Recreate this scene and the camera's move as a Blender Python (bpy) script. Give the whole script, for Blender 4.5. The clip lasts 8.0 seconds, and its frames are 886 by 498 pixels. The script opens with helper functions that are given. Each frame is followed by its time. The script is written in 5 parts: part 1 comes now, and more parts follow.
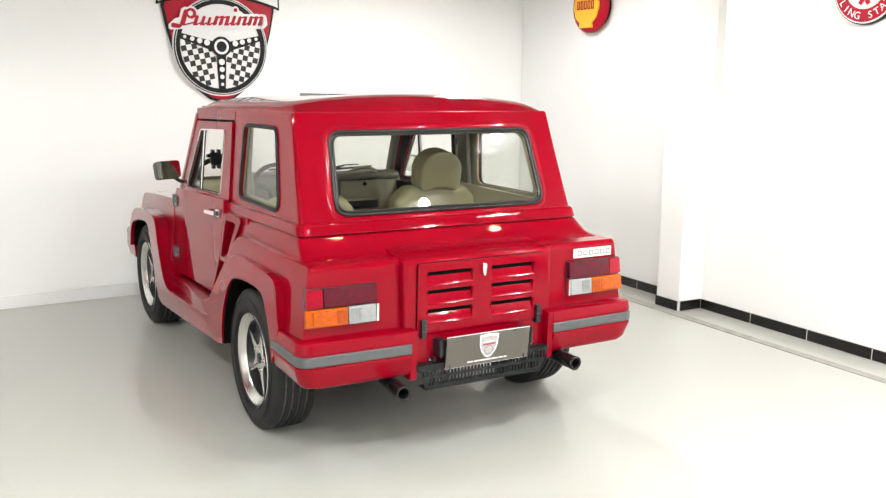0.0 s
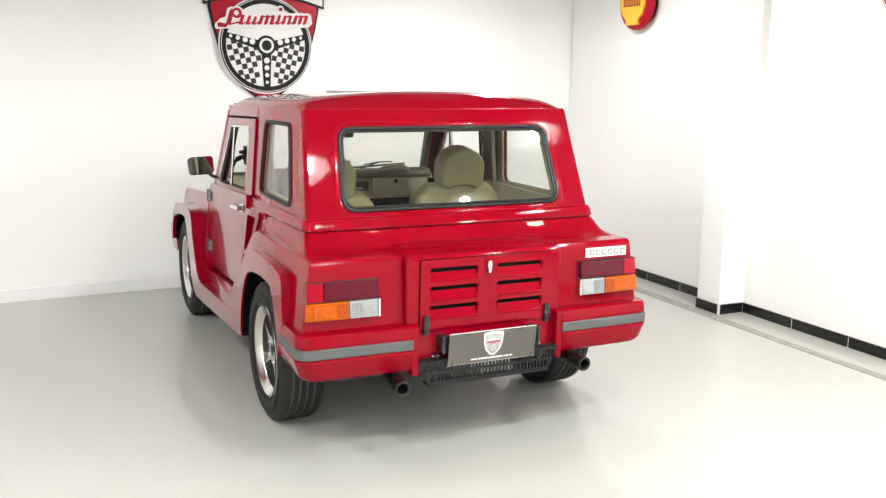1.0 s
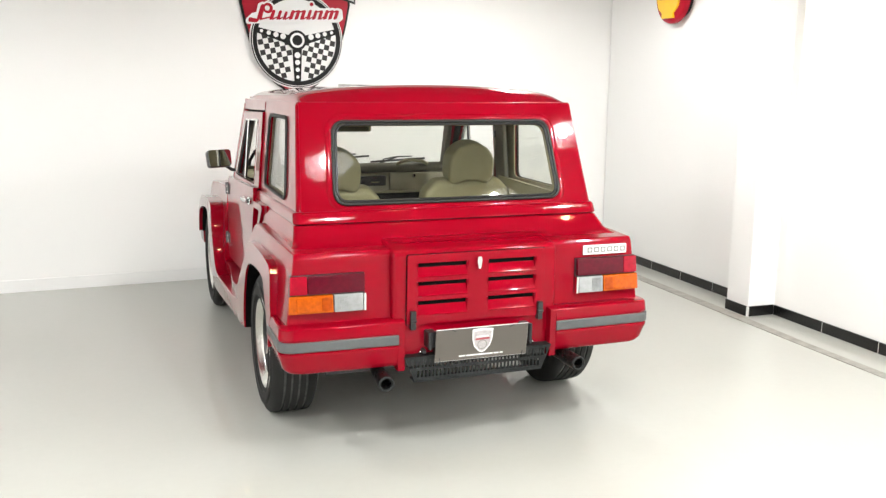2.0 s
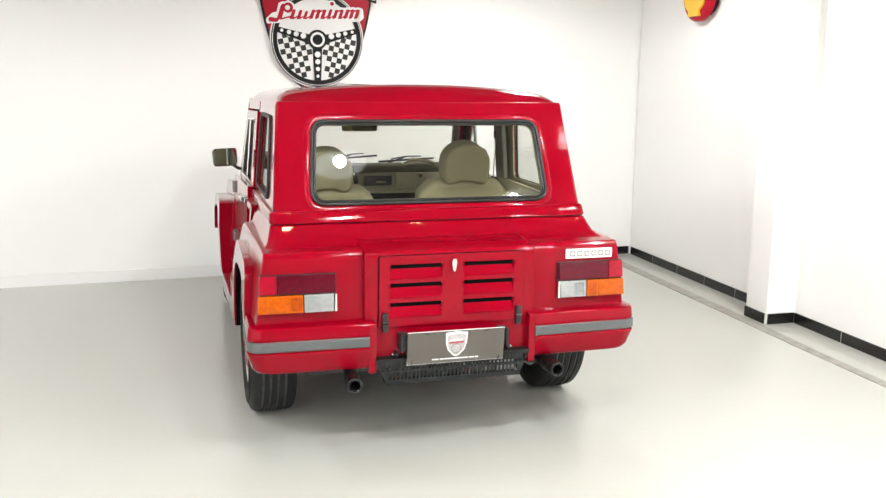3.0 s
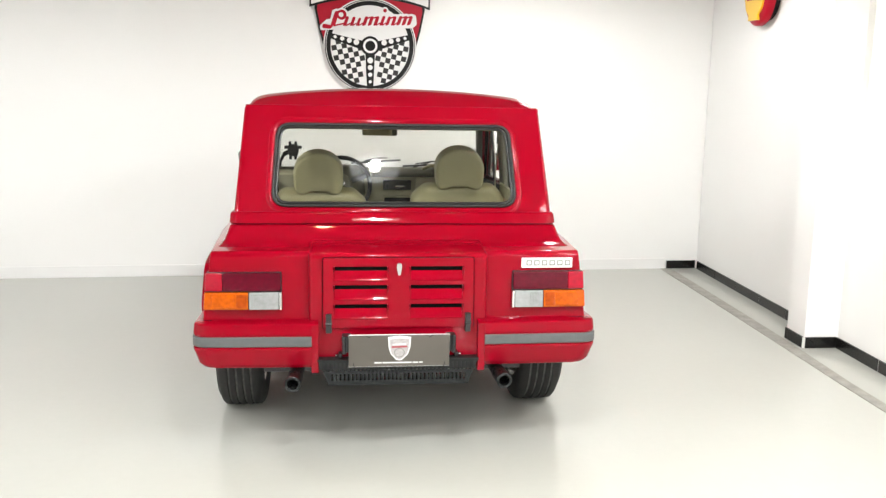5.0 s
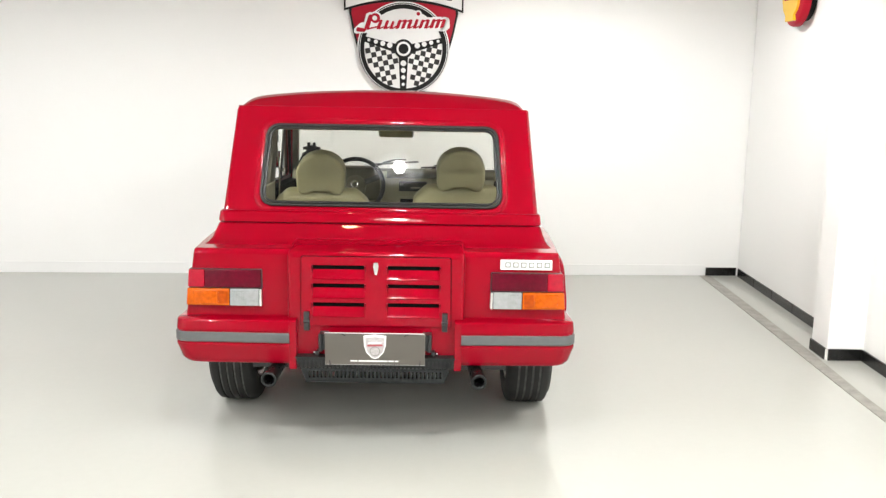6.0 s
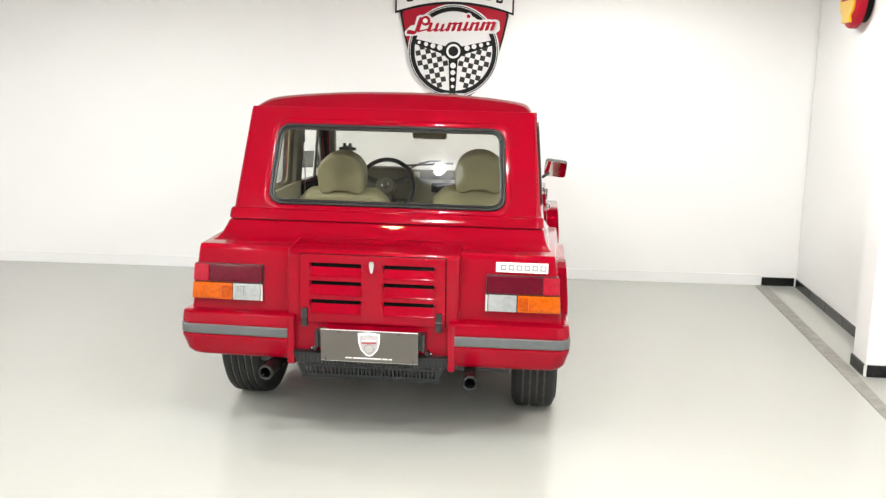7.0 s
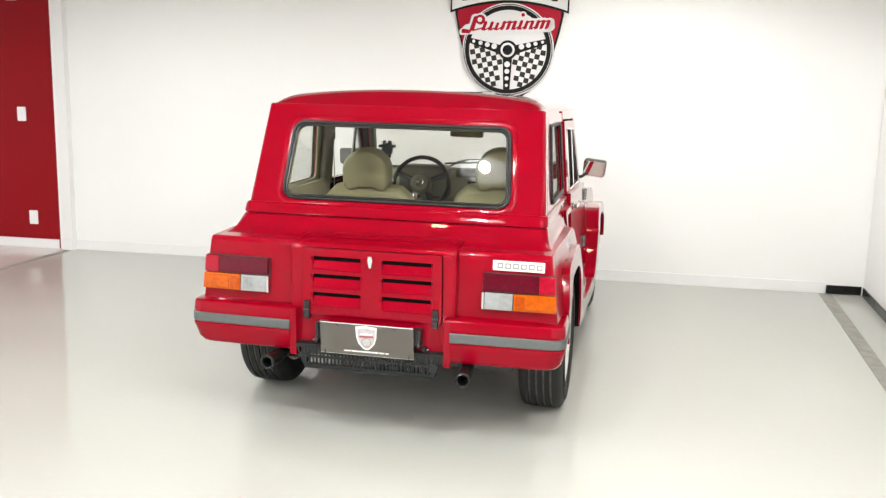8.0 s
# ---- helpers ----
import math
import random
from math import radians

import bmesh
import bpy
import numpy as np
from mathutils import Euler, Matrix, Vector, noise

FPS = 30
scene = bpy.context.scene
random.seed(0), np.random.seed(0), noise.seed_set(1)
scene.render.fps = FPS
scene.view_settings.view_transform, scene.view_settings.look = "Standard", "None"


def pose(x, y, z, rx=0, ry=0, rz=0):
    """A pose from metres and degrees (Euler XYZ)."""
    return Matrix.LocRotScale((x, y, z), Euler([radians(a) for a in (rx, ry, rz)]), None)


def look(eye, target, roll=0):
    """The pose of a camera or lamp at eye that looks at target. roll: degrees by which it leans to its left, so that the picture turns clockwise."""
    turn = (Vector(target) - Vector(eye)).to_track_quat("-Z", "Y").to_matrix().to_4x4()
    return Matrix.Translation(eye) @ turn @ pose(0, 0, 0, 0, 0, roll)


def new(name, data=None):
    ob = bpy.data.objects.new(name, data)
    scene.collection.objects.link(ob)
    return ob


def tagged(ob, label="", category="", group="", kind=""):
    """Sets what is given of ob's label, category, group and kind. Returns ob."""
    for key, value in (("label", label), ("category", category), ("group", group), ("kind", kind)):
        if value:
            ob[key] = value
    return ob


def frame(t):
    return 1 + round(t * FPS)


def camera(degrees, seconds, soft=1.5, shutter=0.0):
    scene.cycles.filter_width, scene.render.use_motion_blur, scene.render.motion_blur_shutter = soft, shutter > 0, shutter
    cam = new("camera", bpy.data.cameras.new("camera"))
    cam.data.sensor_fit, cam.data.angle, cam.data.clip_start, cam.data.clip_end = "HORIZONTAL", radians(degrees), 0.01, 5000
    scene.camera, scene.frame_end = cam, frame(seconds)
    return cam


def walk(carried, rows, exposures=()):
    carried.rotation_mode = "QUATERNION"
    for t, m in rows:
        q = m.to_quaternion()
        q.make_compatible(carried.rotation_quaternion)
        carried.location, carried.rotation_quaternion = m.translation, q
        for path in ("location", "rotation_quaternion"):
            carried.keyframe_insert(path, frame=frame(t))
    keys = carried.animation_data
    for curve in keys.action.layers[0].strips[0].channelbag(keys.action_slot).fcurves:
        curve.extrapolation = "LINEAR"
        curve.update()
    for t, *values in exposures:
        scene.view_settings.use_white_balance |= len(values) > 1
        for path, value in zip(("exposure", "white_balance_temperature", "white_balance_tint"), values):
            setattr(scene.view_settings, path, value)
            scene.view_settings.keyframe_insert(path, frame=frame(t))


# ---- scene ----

cam = camera(51.9, 8.0, soft=1.35)
PATH = [
    (0, (-1.985, -3.041, 1.509), (-0.992, -1.342, 1.154), 0.6),
    (0.5, (-1.863, -3.126, 1.516), (-0.945, -1.385, 1.157), 0.6),
    (1, (-1.721, -3.185, 1.502), (-0.882, -1.405, 1.144), 0.6),
    (1.5, (-1.572, -3.233, 1.49), (-0.807, -1.421, 1.13), 0.7),
    (3, (-1.044, -3.346, 1.497), (-0.486, -1.462, 1.127), 0.7),
    (3.5, (-0.869, -3.364, 1.479), (-0.382, -1.458, 1.118), 1.1),
    (4, (-0.671, -3.424, 1.493), (-0.266, -1.5, 1.131), 1.0),
    (4.5, (-0.461, -3.465, 1.495), (-0.141, -1.524, 1.134), 1.0),
    (6, (0.19, -3.538, 1.491), (0.232, -1.57, 1.138), 1.0),
    (6.5, (0.4, -3.55, 1.493), (0.338, -1.582, 1.142), 1.2),
    (7, (0.608, -3.546, 1.497), (0.432, -1.585, 1.145), 1.3),
    (7.5, (0.836, -3.524, 1.495), (0.537, -1.578, 1.142), 1.3),
    (8, (1.053, -3.499, 1.499), (0.643, -1.574, 1.141), 1.4),
]
walk(cam, [(t, look(eye, target, roll)) for t, eye, target, roll in PATH])

# ---- world, light and exposure ----
world = bpy.data.worlds.new("world")
scene.world = world
world.use_nodes = True
world.node_tree.nodes["Background"].inputs["Color"].default_value = (0.9, 0.95, 1.0, 1)
world.node_tree.nodes["Background"].inputs["Strength"].default_value = 0.05
scene.view_settings.exposure = 0.0

LAMP_GLOW = 1670.0
LAMP_COLOUR = (1.0, 0.995, 0.975)
# first three placed from reflections; the rest are unseen lamps added as fill
LAMPS = [(-0.011, -1.456), (1.62, -1.15), (1.38, -1.98), (-2.45, -1.5), (-1.5, -2.3), (-2.5, 0.9), (1.2, 1.9), (-6.6, 0.3), (-2.0, -7.4), (1.6, -7.0), (-0.2, -8.6), (-2.0, -10.8), (1.6, -10.4)]
LAMP_Z = 2.427
# unseen row of smaller bulbs added over the showroom's near end for glints
GLINT_LAMPS = [(-2.9, -4.0), (-1.9, -3.7), (-0.7, -4.4), (0.3, -4.6), (1.3, -4.1), (2.2, -3.9)]


# ---- materials ----
def mat(name, base, rough=0.5, metal=0.0, coat=0.0, coat_rough=0.03, vary=0.06, scale=6.0, fine=90.0, bump=0.0, bump_scale=120.0, spec=0.5, wavy=0.0, sheen_edge=0.0):
    """A painted, moulded or metal surface with uneven colour and gloss at two scales."""
    m = bpy.data.materials.new(name)
    m.use_nodes = True
    nt = m.node_tree
    p = nt.nodes["Principled BSDF"]
    p.inputs["Metallic"].default_value = metal
    p.inputs["Coat Weight"].default_value = coat
    p.inputs["Coat Roughness"].default_value = coat_rough
    p.inputs["Specular IOR Level"].default_value = spec
    tc = nt.nodes.new("ShaderNodeTexCoord")
    big = nt.nodes.new("ShaderNodeTexNoise")
    big.inputs["Scale"].default_value = scale
    big.inputs["Detail"].default_value = 4
    small = nt.nodes.new("ShaderNodeTexNoise")
    small.inputs["Scale"].default_value = fine
    small.inputs["Detail"].default_value = 3
    add = nt.nodes.new("ShaderNodeMath")
    add.operation = "MULTIPLY_ADD"
    add.inputs[1].default_value = 0.4
    ramp = nt.nodes.new("ShaderNodeMapRange")
    ramp.inputs["From Min"].default_value, ramp.inputs["From Max"].default_value = 0.4, 1.0
    ramp.inputs["To Min"].default_value, ramp.inputs["To Max"].default_value = 1 - vary, 1 + vary
    mix = nt.nodes.new("ShaderNodeMix")
    mix.data_type, mix.blend_type = "RGBA", "MULTIPLY"
    mix.inputs["Factor"].default_value = 1.0
    mix.inputs["A"].default_value = (*base, 1)
    ln = nt.links.new
    ln(tc.outputs["Object"], big.inputs["Vector"])
    ln(tc.outputs["Object"], small.inputs["Vector"])
    ln(small.outputs["Fac"], add.inputs[0])
    ln(big.outputs["Fac"], add.inputs[2])
    ln(add.outputs[0], ramp.inputs["Value"])
    ln(ramp.outputs[0], mix.inputs["B"])
    ln(mix.outputs["Result"], p.inputs["Base Color"])
    rr = nt.nodes.new("ShaderNodeMapRange")
    rr.inputs["To Min"].default_value, rr.inputs["To Max"].default_value = rough * 0.85, min(1.0, rough * 1.15)
    ln(big.outputs["Fac"], rr.inputs["Value"])
    ln(rr.outputs[0], p.inputs["Roughness"])
    if bump:
        nz = nt.nodes.new("ShaderNodeTexNoise")
        nz.inputs["Scale"].default_value = bump_scale
        b = nt.nodes.new("ShaderNodeBump")
        b.inputs["Strength"].default_value = bump
        b.inputs["Distance"].default_value = 0.002
        ln(tc.outputs["Object"], nz.inputs["Vector"])
        ln(nz.outputs["Fac"], b.inputs["Height"])
        ln(b.outputs["Normal"], p.inputs["Normal"])
    if wavy:
        nz = nt.nodes.new("ShaderNodeTexNoise")
        nz.inputs["Scale"].default_value = 9.0
        nz.inputs["Detail"].default_value = 4.0
        nz.inputs["Roughness"].default_value = 0.42
        b = nt.nodes.new("ShaderNodeBump")
        b.inputs["Strength"].default_value = wavy
        b.inputs["Distance"].default_value = 0.01
        ln(tc.outputs["Object"], nz.inputs["Vector"])
        ln(nz.outputs["Fac"], b.inputs["Height"])
        ln(b.outputs["Normal"], p.inputs["Coat Normal"])
    if sheen_edge:
        lw = nt.nodes.new("ShaderNodeLayerWeight")
        lw.inputs["Blend"].default_value = 0.5
        cw = nt.nodes.new("ShaderNodeMapRange")
        cw.inputs["From Min"].default_value, cw.inputs["From Max"].default_value = 0.45, 0.85
        cw.inputs["To Min"].default_value, cw.inputs["To Max"].default_value = coat, 1.0
        ln(lw.outputs["Facing"], cw.inputs["Value"])
        ln(cw.outputs[0], p.inputs["Coat Weight"])
        sw = nt.nodes.new("ShaderNodeMapRange")
        sw.inputs["From Min"].default_value, sw.inputs["From Max"].default_value = 0.75, 0.92
        sw.inputs["To Min"].default_value, sw.inputs["To Max"].default_value = 0.0, sheen_edge
        ln(lw.outputs["Facing"], sw.inputs["Value"])
        ln(sw.outputs[0], p.inputs["Specular IOR Level"])
    return m


def glass(name, tint):
    """Thin glass: clear with a sharp reflection that grows towards grazing angles."""
    m = bpy.data.materials.new(name)
    m.use_nodes = True
    nt = m.node_tree
    nt.nodes.remove(nt.nodes["Principled BSDF"])
    tr = nt.nodes.new("ShaderNodeBsdfTransparent")
    tr.inputs["Color"].default_value = (*tint, 1)
    gl = nt.nodes.new("ShaderNodeBsdfGlossy")
    gl.inputs["Roughness"].default_value = 0.0
    lw = nt.nodes.new("ShaderNodeLayerWeight")
    lw.inputs["Blend"].default_value = 0.5
    pw = nt.nodes.new("ShaderNodeMath")
    pw.operation = "POWER"
    pw.inputs[1].default_value = 5.0
    fr = nt.nodes.new("ShaderNodeMath")
    fr.operation = "MULTIPLY_ADD"
    fr.inputs[1].default_value, fr.inputs[2].default_value = 0.9, 0.04
    nt.links.new(lw.outputs["Facing"], pw.inputs[0])
    nt.links.new(pw.outputs[0], fr.inputs[0])
    mx = nt.nodes.new("ShaderNodeMixShader")
    nt.links.new(fr.outputs[0], mx.inputs[0])
    nt.links.new(tr.outputs[0], mx.inputs[1])
    nt.links.new(gl.outputs[0], mx.inputs[2])
    nt.links.new(mx.outputs[0], nt.nodes["Material Output"].inputs["Surface"])
    return m


def glow(name, colour, strength):
    m = bpy.data.materials.new(name)
    m.use_nodes = True
    p = m.node_tree.nodes["Principled BSDF"]
    p.inputs["Base Color"].default_value = (*colour, 1)
    p.inputs["Emission Color"].default_value = (*colour, 1)
    p.inputs["Emission Strength"].default_value = strength
    return m


RED = mat("red_car_paint", (0.222, 0.0008, 0.0085), 0.3, coat=0.42, coat_rough=0.04, vary=0.03, scale=3, spec=0.0, wavy=0.075, sheen_edge=1.0)
WALL = mat("white_wall_paint", (0.88, 0.88, 0.865), 0.6, vary=0.012, scale=1.2, bump=0.03, bump_scale=160)
CEIL = mat("grey_ceiling_paint", (0.24, 0.24, 0.245), 0.85, vary=0.015)
TRIM = mat("white_gloss_trim", (0.85, 0.85, 0.84), 0.3, vary=0.015)
FLOOR = mat("grey_epoxy_floor", (0.485, 0.492, 0.452), 0.35, coat=0.6, coat_rough=0.03, vary=0.035, scale=1.1, fine=25, spec=0.2, wavy=0.012)
TILE = mat("pale_marble_tile", (0.72, 0.68, 0.66), 0.15, vary=0.05, scale=4)
CONCRETE = mat("bare_concrete", (0.31, 0.30, 0.27), 0.8, vary=0.22, scale=14, bump=0.3)
SKIRT = mat("black_gloss_tile", (0.010, 0.010, 0.010), 0.22, vary=0.2, spec=0.35)
GROUT = mat("white_grout", (0.7, 0.7, 0.68), 0.8)
WALLRED = mat("deep_red_wall_paint", (0.25, 0.004, 0.008), 0.6, vary=0.04, scale=2, bump=0.03, spec=0.15)
BLACK = mat("black_plastic", (0.012, 0.012, 0.013), 0.35, vary=0.1)
# near-black: shade painted into gaps, slots and wheel wells; also the rubber seam
GAP = mat("dark_gap", (0.003, 0.003, 0.003), 0.9, spec=0.05)
SEAL = mat("grey_black_rubber_seal", (0.010, 0.011, 0.010), 0.55, vary=0.12, scale=20, spec=0.35)
DUSTY = mat("dusty_tread_rubber", (0.10, 0.10, 0.095), 0.85, vary=0.5, scale=40)
TYRE = mat("black_tyre_rubber", (0.015, 0.015, 0.0145), 0.62, vary=0.2, scale=25, bump=0.2, spec=0.25)
ALLOY = mat("polished_alloy", (0.74, 0.73, 0.70), 0.26, metal=1.0, vary=0.04)
CHROME = mat("chrome", (0.85, 0.85, 0.85), 0.07, metal=1.0, vary=0.02)
MIRROR = mat("mirror_glass", (0.74, 0.75, 0.70), 0.01, metal=1.0, vary=0.0)
STRIPE = mat("grey_bumper_rubber", (0.08, 0.085, 0.085), 0.5, vary=0.12, scale=30)
LENSRED = mat("dark_red_lens", (0.075, 0.001, 0.008), 0.16, coat=0.45, vary=0.25, scale=60, spec=0.1)
LENSBRIGHT = mat("bright_red_lens", (0.27, 0.002, 0.014), 0.16, coat=0.45, vary=0.2, scale=60, spec=0.1)
LENSAMBER = mat("amber_lens", (0.40, 0.070, 0.001), 0.16, coat=0.5, vary=0.25, scale=70, spec=0.1)
LENSDEEP = mat("deep_amber_lens", (0.30, 0.045, 0.001), 0.16, coat=0.5, vary=0.25, scale=70, spec=0.1)
LENSCLEAR = mat("clear_ribbed_lens", (0.27, 0.275, 0.275), 0.12, coat=1.0, vary=0.15, scale=50)
PLATE = mat("dark_grey_plate", (0.185, 0.170, 0.155), 0.33, metal=1.0, vary=0.02, scale=2)
WHITE = mat("white_print", (0.78, 0.78, 0.77), 0.4, vary=0.02)
GREYPRINT = mat("grey_print", (0.22, 0.22, 0.20), 0.4)
SIGNRED = mat("sign_red", (0.38, 0.003, 0.018), 0.45, vary=0.03, spec=0.2)
SIGNBLACK = mat("sign_black", (0.008, 0.008, 0.008), 0.5, vary=0.1, spec=0.15)
SIGNGREY = mat("sign_dark_check", (0.022, 0.021, 0.020), 0.45, spec=0.25)
SIGNYELLOW = mat("sign_yellow", (0.85, 0.52, 0.01), 0.3, coat=0.5, vary=0.04)
GRILLE = mat("dark_grey_painted_steel", (0.008, 0.0095, 0.0095), 0.5, vary=0.12, scale=25, spec=0.3)
PIPE = mat("blackened_exhaust_steel", (0.010, 0.010, 0.010), 0.28, metal=0.4, vary=0.2, scale=30)
BEIGE = mat("beige_seat_leatherette", (0.42, 0.385, 0.22), 0.48, vary=0.07, scale=9, bump=0.12, bump_scale=200)
TRIMBEIGE = mat("beige_interior_trim", (0.43, 0.40, 0.265), 0.6, vary=0.06, bump=0.08)
CARPET = mat("dark_beige_carpet", (0.16, 0.14, 0.10), 0.95, vary=0.15, fine=200, bump=0.5)
PILLAR = mat("grey_beige_pillar_trim", (0.20, 0.185, 0.145), 0.6, vary=0.1, bump=0.08)
RADIO = mat("dark_grey_radio", (0.05, 0.048, 0.042), 0.4, vary=0.15, scale=40)
DASH = mat("dark_olive_dash", (0.14, 0.13, 0.085), 0.55, vary=0.08, bump=0.08)
CLEAR = glass("window_glass", (0.948, 0.957, 0.942))
BULB = glow("lit_bulb", LAMP_COLOUR, LAMP_GLOW)
SPOT = glow("lit_warm_lens", (1.0, 0.72, 0.36), 160.0)
SHADE = mat("white_enamel_shade", (0.80, 0.82, 0.85), 0.25, vary=0.05)


# ---- building helpers ----
def thing(name, label, category, m=None, group="", kind=""):
    ob = new(name)
    ob.empty_display_size = 0.1
    if m is not None:
        ob.matrix_basis = m
    return tagged(ob, label, category, group, kind)


def part(name, bm, material, parent=None, label="", bevel=0.0, seg=2, limit=30, m=None, smooth=True, even=False):
    """Links a bmesh as one mesh object under a thing or a part."""
    bmesh.ops.remove_doubles(bm, verts=bm.verts, dist=1e-5)
    bmesh.ops.recalc_face_normals(bm, faces=bm.faces)
    if bevel:
        edges = [e for e in bm.edges if len(e.link_faces) == 2 and e.calc_face_angle(0) > radians(limit)]
        bmesh.ops.bevel(bm, geom=edges, offset=bevel, segments=seg, profile=0.5, affect="EDGES", clamp_overlap=True)
    me = bpy.data.meshes.new(name)
    bm.to_mesh(me)
    bm.free()
    me.materials.append(material)
    if smooth:
        me.polygons.foreach_set("use_smooth", [True] * len(me.polygons))
        me.set_sharp_from_angle(angle=radians(38))
    ob = new(name, me)
    if bevel or even:
        w = ob.modifiers.new("weighted", "WEIGHTED_NORMAL")
        w.keep_sharp = True
    if parent is not None:
        ob.parent = parent
    if m is not None:
        ob.matrix_basis = m
    if label:
        ob["label"] = label
    return ob


def share(name, source, parent, m):
    """Another object on the same mesh."""
    ob = new(name, source.data)
    ob.parent = parent
    ob.matrix_basis = m
    return ob


def rounded(pts, r, n=5):
    """A polygon with its corners rounded; r is one radius or one for each corner."""
    out = []
    k = len(pts)
    for i, p in enumerate(pts):
        rad = r[i] if isinstance(r, (list, tuple)) else r
        p, a, b = Vector(p), Vector(pts[i - 1]), Vector(pts[(i + 1) % k])
        u, v = (a - p), (b - p)
        lu, lv = u.length, v.length
        u.normalize(), v.normalize()
        ang = u.angle(v)
        d = min(rad / max(math.tan(ang / 2), 1e-4), lu * 0.49, lv * 0.49)
        if rad <= 0 or ang > 3.1:
            out.append(tuple(p))
            continue
        p0, p1 = p + u * d, p + v * d
        for j in range(n + 1):
            t = j / n
            out.append(tuple(p0 * (1 - t) ** 2 + p * 2 * t * (1 - t) + p1 * t * t))
    return out


def prism(poly, a, b, axis="x", bm=None):
    """A polygon given in the two other axes, carried from a to b along the axis."""
    bm = bm or bmesh.new()

    def at(u, v, w):
        return {"x": (w, u, v), "y": (u, w, v), "z": (u, v, w)}[axis]

    lo = [bm.verts.new(at(u, v, a)) for u, v in poly]
    hi = [bm.verts.new(at(u, v, b)) for u, v in poly]
    bm.faces.new(lo)
    bm.faces.new(hi[::-1])
    for i in range(len(poly)):
        j = (i + 1) % len(poly)
        bm.faces.new((lo[i], lo[j], hi[j], hi[i]))
    return bm


def box(x0, x1, y0, y1, z0, z1, bm=None):
    return prism([(x0, y0), (x1, y0), (x1, y1), (x0, y1)], z0, z1, "z", bm)


def plate(outer, holes, front, back):
    """A flat plate with holes: outlines in u, v; front and back turn u, v into the places of the two faces."""
    bm = bmesh.new()
    edges, loops = [], []
    for loop in [outer] + holes:
        vs = [bm.verts.new((u, v, 0)) for u, v in loop]
        loops.append([v.co.copy() for v in vs])
        edges += [bm.edges.new((vs[i], vs[(i + 1) % len(vs)])) for i in range(len(vs))]
    bmesh.ops.triangle_fill(bm, use_beauty=True, use_dissolve=False, edges=edges)
    tris = [[v.co.to_2d() for v in f.verts] for f in bm.faces]
    bm.free()
    bm = bmesh.new()
    for t in tris:
        bm.faces.new([bm.verts.new(front(*p)) for p in t])
        bm.faces.new([bm.verts.new(back(*p)) for p in reversed(t)])
    for loop in loops:
        for i in range(len(loop)):
            p, q = loop[i], loop[(i + 1) % len(loop)]
            bm.faces.new([bm.verts.new(c) for c in (front(p.x, p.y), front(q.x, q.y), back(q.x, q.y), back(p.x, p.y))])
    return bm


def skin(rows, closed_u=False, closed_v=False, bm=None):
    """Quads between rows of points."""
    bm = bm or bmesh.new()
    g = [[bm.verts.new(p) for p in r] for r in rows]
    nu, nv = len(g), len(g[0])
    for i in range(nu if closed_u else nu - 1):
        for j in range(nv if closed_v else nv - 1):
            a, b = g[i], g[(i + 1) % nu]
            bm.faces.new((a[j], a[(j + 1) % nv], b[(j + 1) % nv], b[j]))
    return bm


def tube(path, r, seg=8, closed=False, bm=None, flat=None, caps=True):
    """A round bar along a path; flat = (r2, normal) makes it an oval with its thin side along the normal."""
    path = [Vector(p) for p in path]
    k = len(path)
    rows = []
    n = None
    for i, p in enumerate(path):
        a = path[i - 1] if (i or closed) else p
        b = path[(i + 1) % k] if (i < k - 1 or closed) else p
        t = (b - a).normalized()
        if flat:
            n = Vector(flat[1]).normalized()
        elif n is None:
            n = t.orthogonal().normalized()
        n2 = (n - t * n.dot(t)).normalized()
        if not flat:
            n = n2
        s = t.cross(n2)
        r2 = flat[0] if flat else r
        rows.append([p + s * r * math.cos(q) + n2 * r2 * math.sin(q) for q in [2 * math.pi * j / seg for j in range(seg)]])
    bm = skin(rows, closed_u=closed, closed_v=True, bm=bm)
    if not closed and caps:
        bm.verts.ensure_lookup_table()
        vs = bm.verts[-k * seg:]
        bm.faces.new(vs[:seg])
        bm.faces.new(vs[-seg:])
    return bm


def lathe(profile, axis="x", seg=48, bm=None, closed=False):
    """Turns a profile of (along, radius) round an axis."""
    rows = []
    for i in range(seg):
        q = 2 * math.pi * i / seg
        c, s = math.cos(q), math.sin(q)
        rows.append([{"x": (a, r * c, r * s), "y": (r * c, a, r * s), "z": (r * c, r * s, a)}[axis] for a, r in profile])
    return skin(rows, closed_u=True, closed_v=closed, bm=bm)


def circle(cx, cy, r, n=32, a0=0.0, a1=2 * math.pi):
    full = abs(a1 - a0 - 2 * math.pi) < 1e-6
    k = n if full else n + 1
    return [(cx + r * math.cos(a0 + (a1 - a0) * i / n), cy + r * math.sin(a0 + (a1 - a0) * i / n)) for i in range(k)]


# ---- the room ----
def back_y(x):
    return 3.62 + 0.04 * x


def right_x(y):
    return 2.68 + 0.035 * (y - 1.41)


